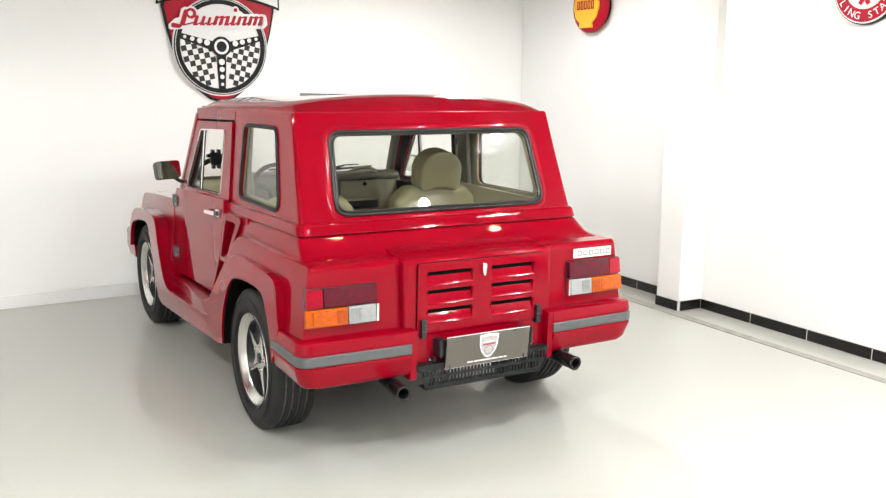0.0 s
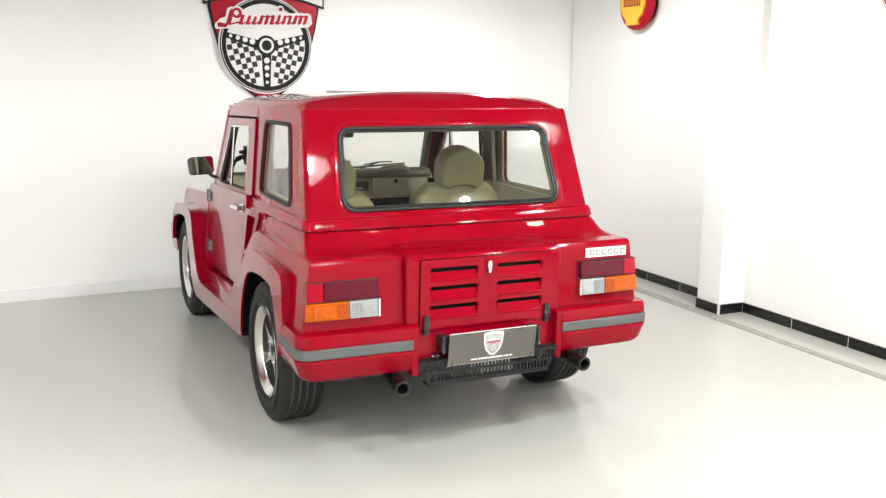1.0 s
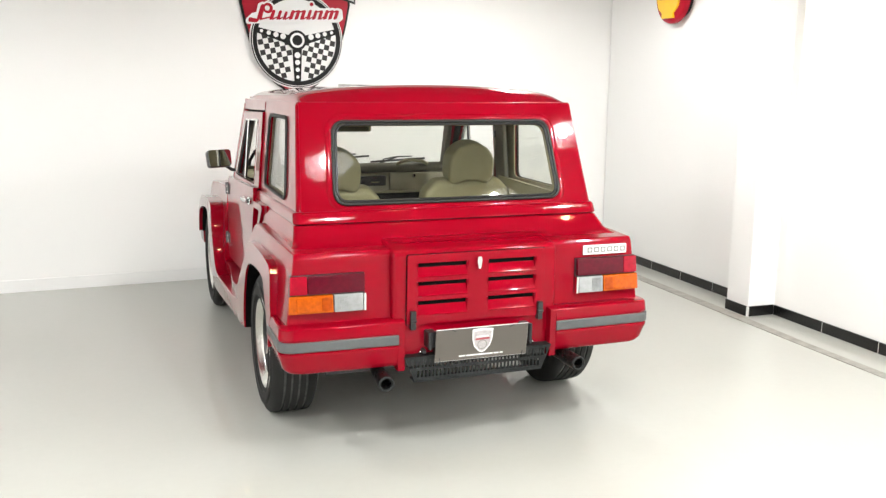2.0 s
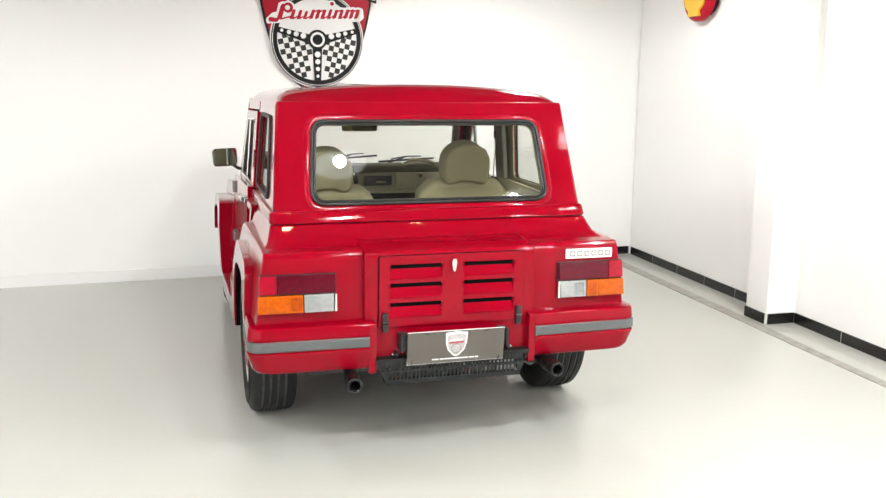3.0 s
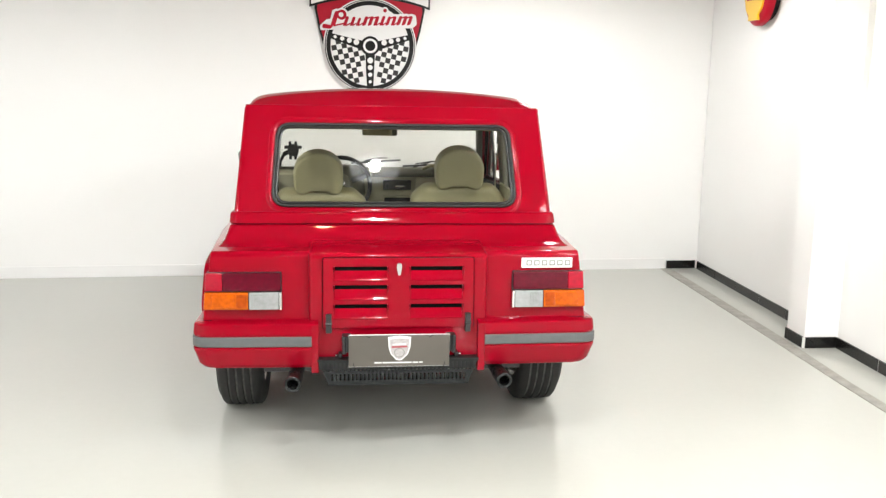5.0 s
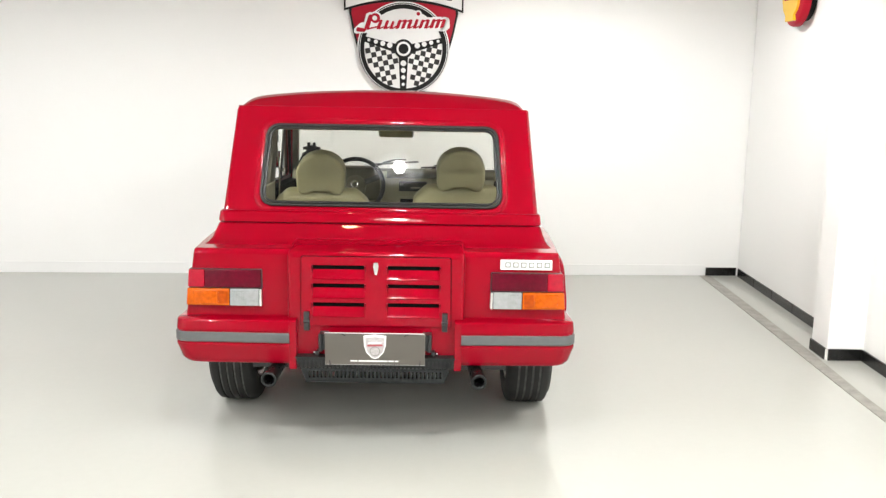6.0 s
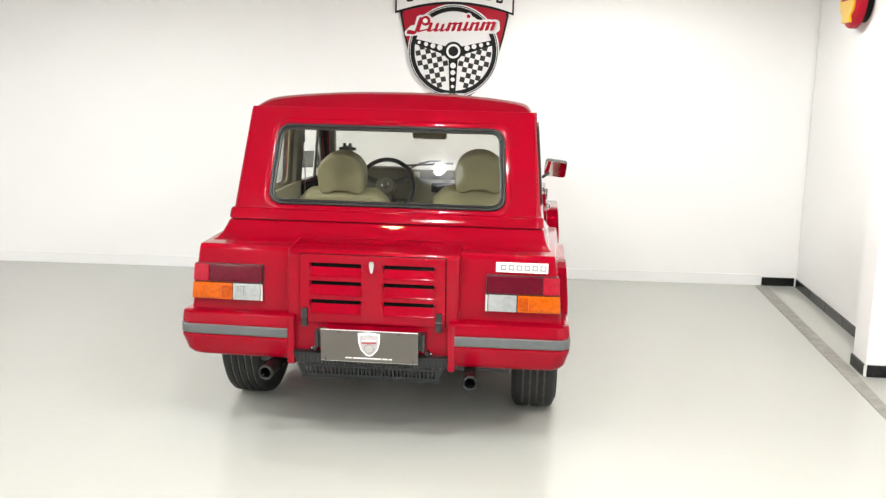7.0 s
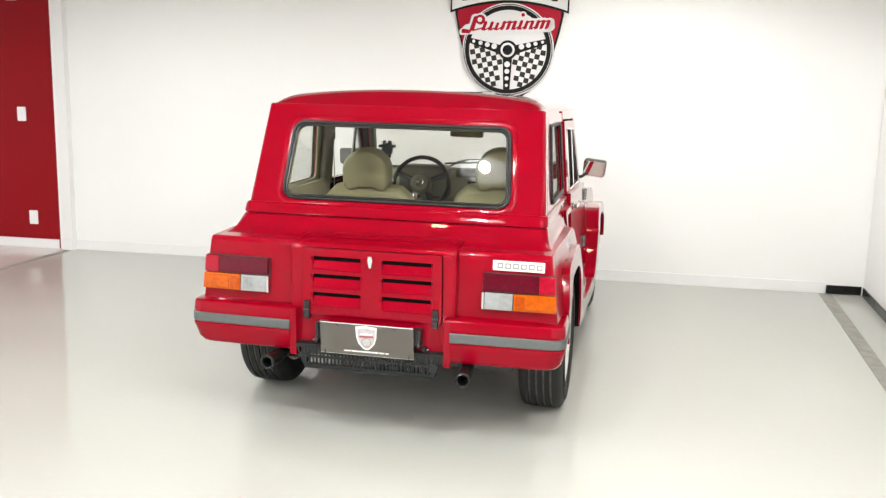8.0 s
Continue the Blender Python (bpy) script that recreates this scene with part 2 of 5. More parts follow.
CEILING_Z = 3.5
floor = part("floor", box(-3.72, 3.2, -13.0, 3.95, -0.12, 0.0), FLOOR, smooth=False)
tagged(floor, "glossy pale grey epoxy floor of the showroom", "floor", kind="structure")
floor2 = part("floor", box(-7.3, -3.72, -0.2, 3.95, -0.12, -0.004), TILE, smooth=False)
tagged(floor2, "pale marble tiled floor of the next room", "floor", kind="structure")
ceiling = part("ceiling", box(-7.3, 3.2, -13.2, 4.1, CEILING_Z, CEILING_Z + 0.15), CEIL, smooth=False)
tagged(ceiling, "grey painted showroom ceiling", "ceiling", kind="structure")

wall_back = part("wall_back", prism([(-3.85, back_y(-3.85)), (3.2, back_y(3.2)), (3.2, back_y(3.2) + 0.2), (-3.85, back_y(-3.85) + 0.2)], -0.12, CEILING_Z, "z"), WALL, smooth=False)
tagged(wall_back, "smooth white painted showroom wall", "wall", kind="structure")
wall_right = part("wall_right", prism([(right_x(-13.0), -13.0), (right_x(-13.0) + 0.4, -13.0), (right_x(3.74) + 0.3, 3.72), (right_x(3.74), 3.72)], -0.12, CEILING_Z, "z"), WALL, smooth=False)
tagged(wall_right, "smooth white painted showroom side wall", "wall", kind="structure")
column = part("column", prism([(2.475, 1.385), (2.9, 1.37), (2.9, 1.61), (2.482, 1.61)], -0.1, CEILING_Z, "z"), WALL, bevel=0.006)
tagged(column, "square white painted column against the wall", "column", kind="structure")
wall_rear = part("wall_rear", box(-3.9, 3.2, -13.2, -13.0, -0.12, CEILING_Z), CEIL, smooth=False)
tagged(wall_rear, "plain grey wall closing the showroom", "wall", kind="structure")

# left wall with an open passage to the next room
bm = box(-3.83, -3.70, -13.0, 0.9, -0.12, CEILING_Z)
box(-3.83, -3.70, 0.9, 3.41, 2.75, CEILING_Z, bm)
wall_left = part("wall_left", bm, WALL, smooth=False)
tagged(wall_left, "white painted wall with an open passage", "wall", kind="structure")
bm = box(-3.785, -3.695, 3.41, back_y(-3.8) + 0.02, 0.0, CEILING_Z)
box(-3.795, -3.685, 3.40, back_y(-3.8), 0.0, 0.09, bm)
jamb = part("trim", bm, TRIM, bevel=0.004)
tagged(jamb, "white painted passage jamb with a small plinth", "door frame", kind="structure")
wall_red = part("wall_red", prism([(-7.3, back_y(-7.3)), (-3.85, back_y(-3.85)), (-3.85, back_y(-3.85) + 0.2), (-7.3, back_y(-7.3) + 0.2)], -0.12, CEILING_Z, "z"), WALLRED, smooth=False)
tagged(wall_red, "deep red painted wall of the next room", "wall", kind="structure")
wall_side = part("wall_side", box(-7.5, -7.3, -0.4, 3.6, -0.12, CEILING_Z), WALL, smooth=False)
tagged(wall_side, "plain white wall closing the next room", "wall", kind="structure")
wall_front = part("wall_front", box(-7.3, -3.85, -0.4, -0.2, -0.12, CEILING_Z), WALL, smooth=False)
tagged(wall_front, "plain white partition of the next room", "wall", kind="structure")


def along_back(x0, x1, depth, z0, z1, off=0.0):
    return prism([(x0, back_y(x0) - depth - off), (x1, back_y(x1) - depth - off), (x1, back_y(x1) - off), (x0, back_y(x0) - off)], z0, z1, "z")


base = part("baseboard", along_back(-3.69, 2.485, 0.014, 0.0, 0.088), TRIM, bevel=0.003)
tagged(base, "low white gloss baseboard along the showroom wall", "baseboard", kind="structure")
base2 = part("baseboard", along_back(-7.3, -3.86, 0.014, -0.004, 0.075), TRIM, bevel=0.003)
tagged(base2, "low white baseboard under the red wall", "baseboard", kind="structure")

# black tile skirting: white grout backing with a row of tiles on it
skirting = thing("baseboard", "black glossy tile skirting with white joints", "baseboard", kind="structure")
SK = 0.066


def skirt_run(p, q, n, lift=0.0):
    """n tiles from p to q on the floor plan, standing proud to the left of the run."""
    p, q = Vector((*p, 0)), Vector((*q, 0))
    d = (q - p).normalized()
    nrm = Vector((-d.y, d.x, 0))
    size = (q - p).length / n
    me = None
    rot = Matrix(((d.x, nrm.x, 0, 0), (d.y, nrm.y, 0, 0), (0, 0, 1, 0), (0, 0, 0, 1)))
    for i in range(n):
        m = Matrix.Translation(p + d * size * i) @ rot
        if me is None:
            me = part("tile", box(0.003, size - 0.003, 0.0, 0.012, lift, SK + lift), SKIRT, skirting, m=m, bevel=0.0015, seg=1)
        else:
            share("tile", me, skirting, m)
    return part("grout", box(0, (q - p).length, -0.004, 0.009, lift, SK - 0.002 + lift), GROUT, skirting, m=Matrix.Translation(p) @ rot)


skirt_run((right_x(-4.03), -4.03), (right_x(1.37), 1.37), 12)
skirt_run((2.674, 1.383), (2.475, 1.384), 1)
skirt_run((2.475, 1.385), (2.482, 1.61), 1)
skirt_run((right_x(1.63), 1.63), (right_x(3.69), 3.69), 5)
skirt_run((right_x(3.71) - 0.012, back_y(2.74)), (2.49, back_y(2.49)), 1)

strip = part("trim", prism([(2.2, -4.5), (2.285, -4.5), (2.40, 0.75), (2.455, 1.6), (2.515, 3.2), (2.53, 3.70), (2.44, 3.70), (2.425, 3.2), (2.395, 2.3), (2.335, 0.75)], -0.01, 0.003, "z"), CONCRETE, smooth=False)
tagged(strip, "rough bare concrete joint strip in the floor", "floor strip", kind="structure")
sill = part("trim", box(-3.76, -3.70, 0.9, 3.36, -0.02, 0.004), CONCRETE, smooth=False)
tagged(sill, "worn stone threshold between two floors", "threshold", kind="structure")


# ---- pendant lamps ----
def pendant(x, y, bulb=0.040):
    t = thing("pendant_lamp", "round white enamel pendant lamp with a lit globe bulb", "lamp", pose(x, y, 0), group="pendant lamps of the showroom")
    prof = [(0.20, 0.028), (0.17, 0.030), (0.135, 0.042), (0.105, 0.075), (0.072, 0.120), (0.042, 0.155), (0.012, 0.170), (0.006, 0.172), (0.004, 0.168), (0.010, 0.164), (0.038, 0.149), (0.066, 0.115), (0.098, 0.070), (0.120, 0.040)]
    part("shade", lathe([(LAMP_Z + a, r) for a, r in prof], "z", 40), SHADE, t)
    bm = bmesh.new()
    bmesh.ops.create_uvsphere(bm, u_segments=24, v_segments=14, radius=bulb)
    bmesh.ops.translate(bm, verts=bm.verts, vec=(0, 0, LAMP_Z + 0.034))
    part("bulb", bm, BULB, t, "lit white globe bulb")
    part("cord", tube([(0, 0, LAMP_Z + 0.18), (0, 0, CEILING_Z)], 0.006), BLACK, t)
    part("ceiling_rose", lathe([(CEILING_Z, 0.0), (CEILING_Z, 0.05), (CEILING_Z - 0.02, 0.05), (CEILING_Z - 0.03, 0.0)], "z", 24), TRIM, t)
    return t


for lx, ly in LAMPS:
    pendant(lx, ly)
for lx, ly in GLINT_LAMPS:
    pendant(lx, ly, 0.026)


def ceiling_spot(x, y):
    t = thing("ceiling_spot", "small round recessed ceiling spot, lit warm", "lamp", pose(x, y, CEILING_Z), group="warm ceiling spots")
    part("trim_ring", plate(circle(0, 0, 0.075, 32), [circle(0, 0, 0.055, 32)], lambda u, v: (u, v, -0.008), lambda u, v: (u, v, 0.0)), TRIM, t)
    part("lens", prism(circle(0, 0, 0.055, 24), -0.004, -0.001, "z"), SPOT, t, "lit warm lens", smooth=False)
    return t


for sx, sy in ((-0.35, 0.0), (0.55, -0.1), (1.9, 0.0)):
    ceiling_spot(sx, sy)


# ---- wall signs ----
def sign_part(name, poly, a, b, material, parent, label="", bevel=0.0):
    return part(name, prism(poly, a, b, "y"), material, parent, label, bevel=bevel)


def shield(k=1.0, top=0.62):
    """Half-metre wide heraldic outline round its wheel, in x, z."""
    side = [(0.405, 0.42), (0.415, 0.27), (0.385, 0.12), (0.345, -0.03), (0.275, -0.19), (0.185, -0.30), (0.085, -0.375)]
    r = [(x * k, z * k) for x, z in side]
    l = [(-x, z) for x, z in reversed(r)]
    return [(-0.43 * k, top), (0.0, top + 0.05), (0.43 * k, top)] + r + [(0.0, -0.40 * k)] + l


def big_sign():
    t = thing("wall_sign", "red, black and white shield sign with a steering wheel", "sign", pose(0.012, back_y(0) - 0.001, 1.763, 0, 0, math.degrees(math.atan(0.04))) @ Matrix.Diagonal((1, 0.5, 1, 1)))
    sign_part("backing", shield(1.0), -0.045, 0.0, SIGNBLACK, t, "black shield backing", 0.004)
    sign_part("field", shield(0.955, 0.60), -0.052, -0.046, SIGNRED, t, "red shield field", 0.0015)
    # arched white banner over the top
    arc = [(x, 0.295 + 0.075 * (1 - (x / 0.44) ** 2)) for x in np.linspace(-0.44, 0.44, 17)]
    top = [(x, z + 0.17) for x, z in reversed(arc)]
    sign_part("banner_edge", [(x * 1.03, z - 0.02) for x, z in arc] + [(x * 1.03, z + 0.02) for x, z in top], -0.066, -0.053, SIGNBLACK, t, "black banner outline", 0.002)
    sign_part("banner", arc + top, -0.076, -0.067, WHITE, t, "white arched banner", 0.002)
    for i in range(9):
        x = -0.345 + i * 0.0863
        z = 0.295 + 0.075 * (1 - (x / 0.44) ** 2) + 0.088
        bar = rounded([(-0.026, -0.048), (0.026, -0.048), (0.026, 0.048), (-0.026, 0.048)], 0.012, 3)
        bm = plate(bar, [rounded([(-0.010, -0.030), (0.012, -0.030), (0.012, 0.030), (-0.010, 0.030)], 0.006, 3)], lambda u, v: (u, -0.081, v), lambda u, v: (u, -0.076, v))
        part("print_bar", bm, SIGNBLACK, t, m=pose(x, 0, z, 0, math.degrees(0.34 * x), 0))
    # the wheel
    sign_part("wheel_disc", circle(0, 0, 0.352, 64), -0.062, -0.052, WHITE, t, "white disc behind the wheel")
    ring = plate(circle(0, 0, 0.342, 64), [circle(0, 0, 0.299, 56)], lambda u, v: (u, -0.085, v), lambda u, v: (u, -0.0625, v))
    part("wheel_rim", ring, SIGNBLACK, t, "black wheel rim", bevel=0.004)
    part("rim_line", plate(circle(0, 0, 0.335, 64), [circle(0, 0, 0.331, 64)], lambda u, v: (u, -0.088, v), lambda u, v: (u, -0.084, v)), WHITE, t, "thin white line on the rim")
    spoke = [(0.055, 0.036), (0.303, 0.090), (0.303, 0.050), (0.06, -0.03)]
    for s in (-1, 1):
        sp = part("spoke", prism([(s * x, z) for x, z in spoke], -0.080, -0.0625, "y"), SIGNBLACK, t, bevel=0.002)
        for i, r in enumerate((0.021, 0.019, 0.016, 0.012)):
            x = 0.105 + i * 0.053
            sign_part("dot", circle(s * x, 0.016 + 0.225 * (x - 0.06), r, 16), -0.082, -0.0795, WHITE, sp)
    sp = part("spoke", prism([(-0.036, -0.05), (0.036, -0.05), (0.024, -0.303), (-0.024, -0.303)], -0.080, -0.0625, "y"), SIGNBLACK, t, bevel=0.002)
    for i, r in enumerate((0.022, 0.019, 0.016, 0.012)):
        sign_part("dot", circle(0, -0.108 - i * 0.053, r, 16), -0.082, -0.0795, WHITE, sp)
    part("hub", prism(circle(0, 0, 0.072, 32), -0.088, -0.0625, "y"), SIGNBLACK, t, bevel=0.003)
    part("hub_ring", plate(circle(0, 0, 0.054, 32), [circle(0, 0, 0.038, 32)], lambda u, v: (u, -0.091, v), lambda u, v: (u, -0.087, v)), WHITE, t)
    # chequered sectors between the spokes
    for s in (-1, 1):
        bm = bmesh.new()
        a = radians(-12 * s)
        ca, sa = math.cos(a), math.sin(a)
        w = 0.0385
        for i in range(-10, 11):
            for j in range(-11, 3):
                if (i + j) % 2:
                    continue
                u, v = i * w, j * w
                x, z = u * ca - v * sa, u * sa + v * ca
                if x * s < 0.046 or math.hypot(x, z) > 0.281 or z > 0.008 + 0.21 * (x * s - 0.06):
                    continue
                sq = [(u + du, v + dv) for du, dv in ((-w / 2, -w / 2), (w / 2, -w / 2), (w / 2, w / 2), (-w / 2, w / 2))]
                prism([(p * ca - q * sa, p * sa + q * ca) for p, q in sq], -0.066, -0.0618, "y", bm)
        part("chequer", bm, SIGNGREY, t, "grey chequer squares", smooth=False)
    # red script drawn as plain slanted strokes on a white ground, rising a little to the right
    strokes = [(-0.285, 0.018, 0.118), (-0.196, 0.014, 0.078), (-0.145, 0.013, 0.074), (-0.100, 0.012, 0.066), (-0.052, 0.014, 0.076), (-0.010, 0.014, 0.076), (0.032, 0.014, 0.076), (0.078, 0.013, 0.078), (0.122, 0.013, 0.074), (0.164, 0.013, 0.074), (0.206, 0.014, 0.076), (0.246, 0.014, 0.076), (0.286, 0.014, 0.074)]

    def base_z(x):
        return 0.132 + 0.036 * (x + 0.30)

    def stroke(x, w, h, g):
        zb = base_z(x)
        lean = h * 0.30
        pts = [(x - w - g, zb - g), (x + w * 1.2 + g, zb + 0.012 - g), (x + w + lean + g, zb + h * 0.96 + g), (x + lean - w * 0.4, zb + h + g), (x - w + lean - g, zb + h - 0.012 + g)]
        return rounded(pts, 0.010 + g * 0.5, 3)

    sc = part("script_ground", prism(rounded([(-0.375, 0.105), (-0.30, 0.112), (0.32, 0.138), (0.352, 0.165), (0.345, 0.238), (0.12, 0.236), (-0.16, 0.222), (-0.33, 0.185), (-0.378, 0.14)], 0.02, 4), -0.098, -0.0885, "y"), WHITE, t, "white script outline")
    for i, (x, w, h) in enumerate(strokes):
        sign_part("stroke_ground", stroke(x, w, h, 0.016), -0.0992 + 0.0001 * i, -0.0895, WHITE, sc)
        sign_part("print_bar", stroke(x, w, h, 0.0), -0.105, -0.0998, SIGNRED, sc)
    for a, b in ((0, 1), (1, 2), (2, 3), (3, 4), (6, 7), (7, 8), (9, 10)):
        xa, xb = strokes[a][0], strokes[b][0]
        sign_part("print_bar", [(xa + 0.008, base_z(xa) + 0.002), (xb - 0.006, base_z(xb) + 0.018), (xb - 0.004, base_z(xb) + 0.030), (xa + 0.010, base_z(xa) + 0.014)], -0.1045, -0.0996, SIGNRED, sc)
    for a, b in ((4, 5), (5, 6), (8, 9), (10, 11), (11, 12)):
        xa, xb = strokes[a][0] + 0.02, strokes[b][0] + 0.02
        sign_part("print_bar", [(xa, base_z(xa) + 0.052), (xb, base_z(xb) + 0.062), (xb, base_z(xb) + 0.074), (xa, base_z(xa) + 0.064)], -0.1044, -0.0996, SIGNRED, sc)
    part("stroke_ground", prism(circle(-0.214, 0.222, 0.050, 28), -0.0976, -0.0898, "y"), WHITE, sc)
    part("print_bar", plate(circle(-0.216, 0.223, 0.037, 24), [circle(-0.220, 0.223, 0.018, 18)], lambda u, v: (u, -0.1048, v), lambda u, v: (u, -0.0996, v)), SIGNRED, sc)
    part("print_bar", prism(rounded([(-0.362, 0.122), (-0.30, 0.118), (-0.275, 0.142), (-0.355, 0.155)], 0.012, 3), -0.1046, -0.0996, "y"), SIGNRED, sc)
    sign_part("stroke_ground", circle(0.110, 0.262, 0.026, 20), -0.0976, -0.0898, WHITE, sc)
    sign_part("print_bar", circle(0.110, 0.262, 0.014, 16), -0.1046, -0.0996, SIGNRED, sc)
    return t


big_sign()


def letter_mesh(text, size):
    cu = bpy.data.curves.new("letters", "FONT")
    cu.body, cu.size, cu.align_x, cu.extrude = text, size, "CENTER", 0.001
    ob = new("letters", cu)
    me = bpy.data.meshes.new_from_object(ob.evaluated_get(bpy.context.evaluated_depsgraph_get()))
    bpy.data.objects.remove(ob)
    return me


def dome(radius, depth, rim=0.0):
    """A pressed round sign: flat back, edge wall and domed front that faces -y."""
    prof = [(0.0, 0.0), (0.0, radius), (-depth * 0.45, radius), (-depth * 0.62, radius * 0.985), (-depth * 0.75, radius * 0.93), (-depth * 0.9, radius * 0.7), (-depth, radius * 0.35), (-depth, 0.0001)]
    return lathe(prof, "y", 56)


TURN = 90 - math.degrees(math.atan(0.035))


def fuel_sign():
    y, z = 2.665, 2.122
    t = thing("wall_sign", "round domed red sign with a yellow scallop shape", "sign", pose(right_x(y), y, z, 0, 0, TURN - 180))
    part("mount", lathe([(0.0, 0.0), (0.0, 0.165), (-0.050, 0.165), (-0.050, 0.0)], "y", 40), SIGNBLACK, t, "dark wall mount")
    disc = dome(0.203, 0.065)
    bmesh.ops.translate(disc, verts=disc.verts, vec=(0, -0.050, 0))
    part("disc", disc, SIGNRED, t, "domed red disc")
    pts = []
    for i in range(29):
        a = radians(-40 + 260 * i / 28)
        r = 0.150 * (1 + 0.035 * abs(math.cos(i * math.pi / 4)))
        pts.append((r * math.cos(a), r * math.sin(a) * 0.98))
    pts += [(-0.075, -0.130), (-0.075, -0.168), (0.075, -0.168), (0.075, -0.130)]
    part("scallop", prism(pts, -0.121, -0.09, "y"), SIGNYELLOW, t, "yellow scallop shape", bevel=0.004)
    for i in range(5):
        x = -0.088 + i * 0.044
        part("print_bar", plate([(x - 0.016, -0.03), (x + 0.016, -0.03), (x + 0.016, 0.035), (x - 0.016, 0.035)], [[(x - 0.006, -0.02), (x + 0.007, -0.02), (x + 0.007, 0.025), (x - 0.006, 0.025)]], lambda u, v: (u, -0.124, v), lambda u, v: (u, -0.121, v)), SIGNRED, t)
    return t


fuel_sign()


def station_sign():
    y, z = 0.25, 2.07
    t = thing("wall_sign", "round enamel sign, red ring with white lettering", "sign", pose(right_x(y), y, z, 0, 0, TURN - 180))
    part("rim", prism(circle(0, 0, 0.212, 56), -0.030, 0.0, "y"), SIGNBLACK, t, "black rim", bevel=0.004)
    part("border", prism(circle(0, 0, 0.205, 56), -0.034, -0.0295, "y"), WHITE, t, "white border")
    part("ring", prism(circle(0, 0, 0.197, 56), -0.037, -0.0335, "y"), SIGNRED, t, "red ring")
    part("centre", prism(circle(0, 0, 0.128, 48), -0.040, -0.0365, "y"), WHITE, t, "white centre")
    for a in (35, 145):
        part("print_bar", prism([(-0.012, -0.05), (0.012, -0.05), (0.012, 0.05), (-0.012, 0.05)], -0.043, -0.0395, "y"), SIGNRED, t, m=pose(0, 0, -0.06, 0, a, 0))
    words = "FILLING STATION"
    for i, ch in enumerate(words):
        if ch == " ":
            continue
        a = radians(-90 + (i - 7) * 14.5)
        me = letter_mesh(ch, 0.056)
        me.materials.append(WHITE)
        ob = new("letter", me)
        ob.parent = t
        r = 0.183
        ob.matrix_basis = pose(r * math.cos(a), -0.0385, r * math.sin(a)) @ pose(0, 0, 0, 0, -math.degrees(a) - 90, 0) @ pose(0, 0, 0, 90, 0, 0)
    return t


station_sign()


def switch_plate(x, z, label):
    t = thing("wall_switch", label, "switch", pose(x, back_y(x) - 0.001, z, 0, 0, 2.3), group="switch plates on the red wall")
    part("plate", prism(rounded([(-0.04, -0.06), (0.04, -0.06), (0.04, 0.06), (-0.04, 0.06)], 0.008, 3), -0.009, 0.0, "y"), TRIM, t, bevel=0.002)
    part("rocker", box(-0.012, 0.012, -0.013, -0.008, -0.022, 0.022), TRIM, t, bevel=0.001)
    return t


switch_plate(-4.152, 1.155, "white plastic switch plate on the red wall")
switch_plate(-4.092, 0.263, "white plastic socket plate near the floor")
t = thing("wall_plaque", "small white plaque high on the red wall", "plaque", pose(-4.19, back_y(-4.19) - 0.001, 2.19, 0, 0, 2.3))
part("plate", prism(rounded([(-0.06, -0.09), (0.06, -0.09), (0.06, 0.09), (-0.06, 0.09)], 0.02, 4), -0.012, 0.0, "y"), TRIM, t, bevel=0.002)


# ---- the car: y runs from its tail to its nose, x across ----
car = thing("car", "glossy red two-door hardtop off-road car, parked", "car", pose(0, 0, 0, 0, 0, -0.35))


def flank_x(y, z):
    """Half-width of the lower body's outer skin."""
    return 0.774 - 0.13 * max(0.0, z - 0.52) + 0.022 * min(1.0, max(0.0, y) / 0.6) - 0.042 * min(1.0, max(0.0, (y - 1.5) / 0.4))


def eased(pts, n=2):
    """An open line with its corners cut round."""
    for _ in range(n):
        out = [pts[0]]
        for (a, b), (c, d) in zip(pts, pts[1:]):
            out += [(0.75 * a + 0.25 * c, 0.75 * b + 0.25 * d), (0.25 * a + 0.75 * c, 0.25 * b + 0.75 * d)]
        pts = out + [pts[-1]]
    return pts


def cut(bm, ys, zs):
    """Splits a solid along planes across y and z."""
    for co, no in [((0, y, 0), (0, 1, 0)) for y in ys] + [((0, 0, z), (0, 0, 1)) for z in zs]:
        bmesh.ops.bisect_plane(bm, geom=bm.verts[:] + bm.edges[:] + bm.faces[:], dist=1e-6, plane_co=co, plane_no=no)


REAR_ARCH = [(1.04, 0.30), (1.015, 0.46), (0.915, 0.61), (0.82, 0.668), (0.50, 0.678), (0.42, 0.64), (0.36, 0.52), (0.34, 0.40)]
FRONT_ARCH = [(3.025, 0.46), (3.00, 0.56), (2.92, 0.645), (2.56, 0.685), (2.46, 0.64), (2.37, 0.45), (2.31, 0.26)]
REAR_ARCH, FRONT_ARCH = eased(REAR_ARCH), eased(FRONT_ARCH)
FLANK = [(0.066, 0.40), (0.083, 0.812), (0.094, 0.830), (0.30, 0.836), (0.70, 0.838)] + eased([(0.84, 0.838), (0.94, 0.815), (1.16, 0.57), (1.26, 0.470), (1.38, 0.440)]) \
    + eased([(2.04, 0.425), (2.15, 0.43), (2.195, 0.52), (2.195, 0.785), (2.225, 0.835), (2.35, 0.842)]) + [(2.70, 0.828), (2.98, 0.805), (3.015, 0.790), (3.032, 0.757), (3.055, 0.62), (3.06, 0.47)] + FRONT_ARCH + [(2.24, 0.235), (1.12, 0.285)] + REAR_ARCH
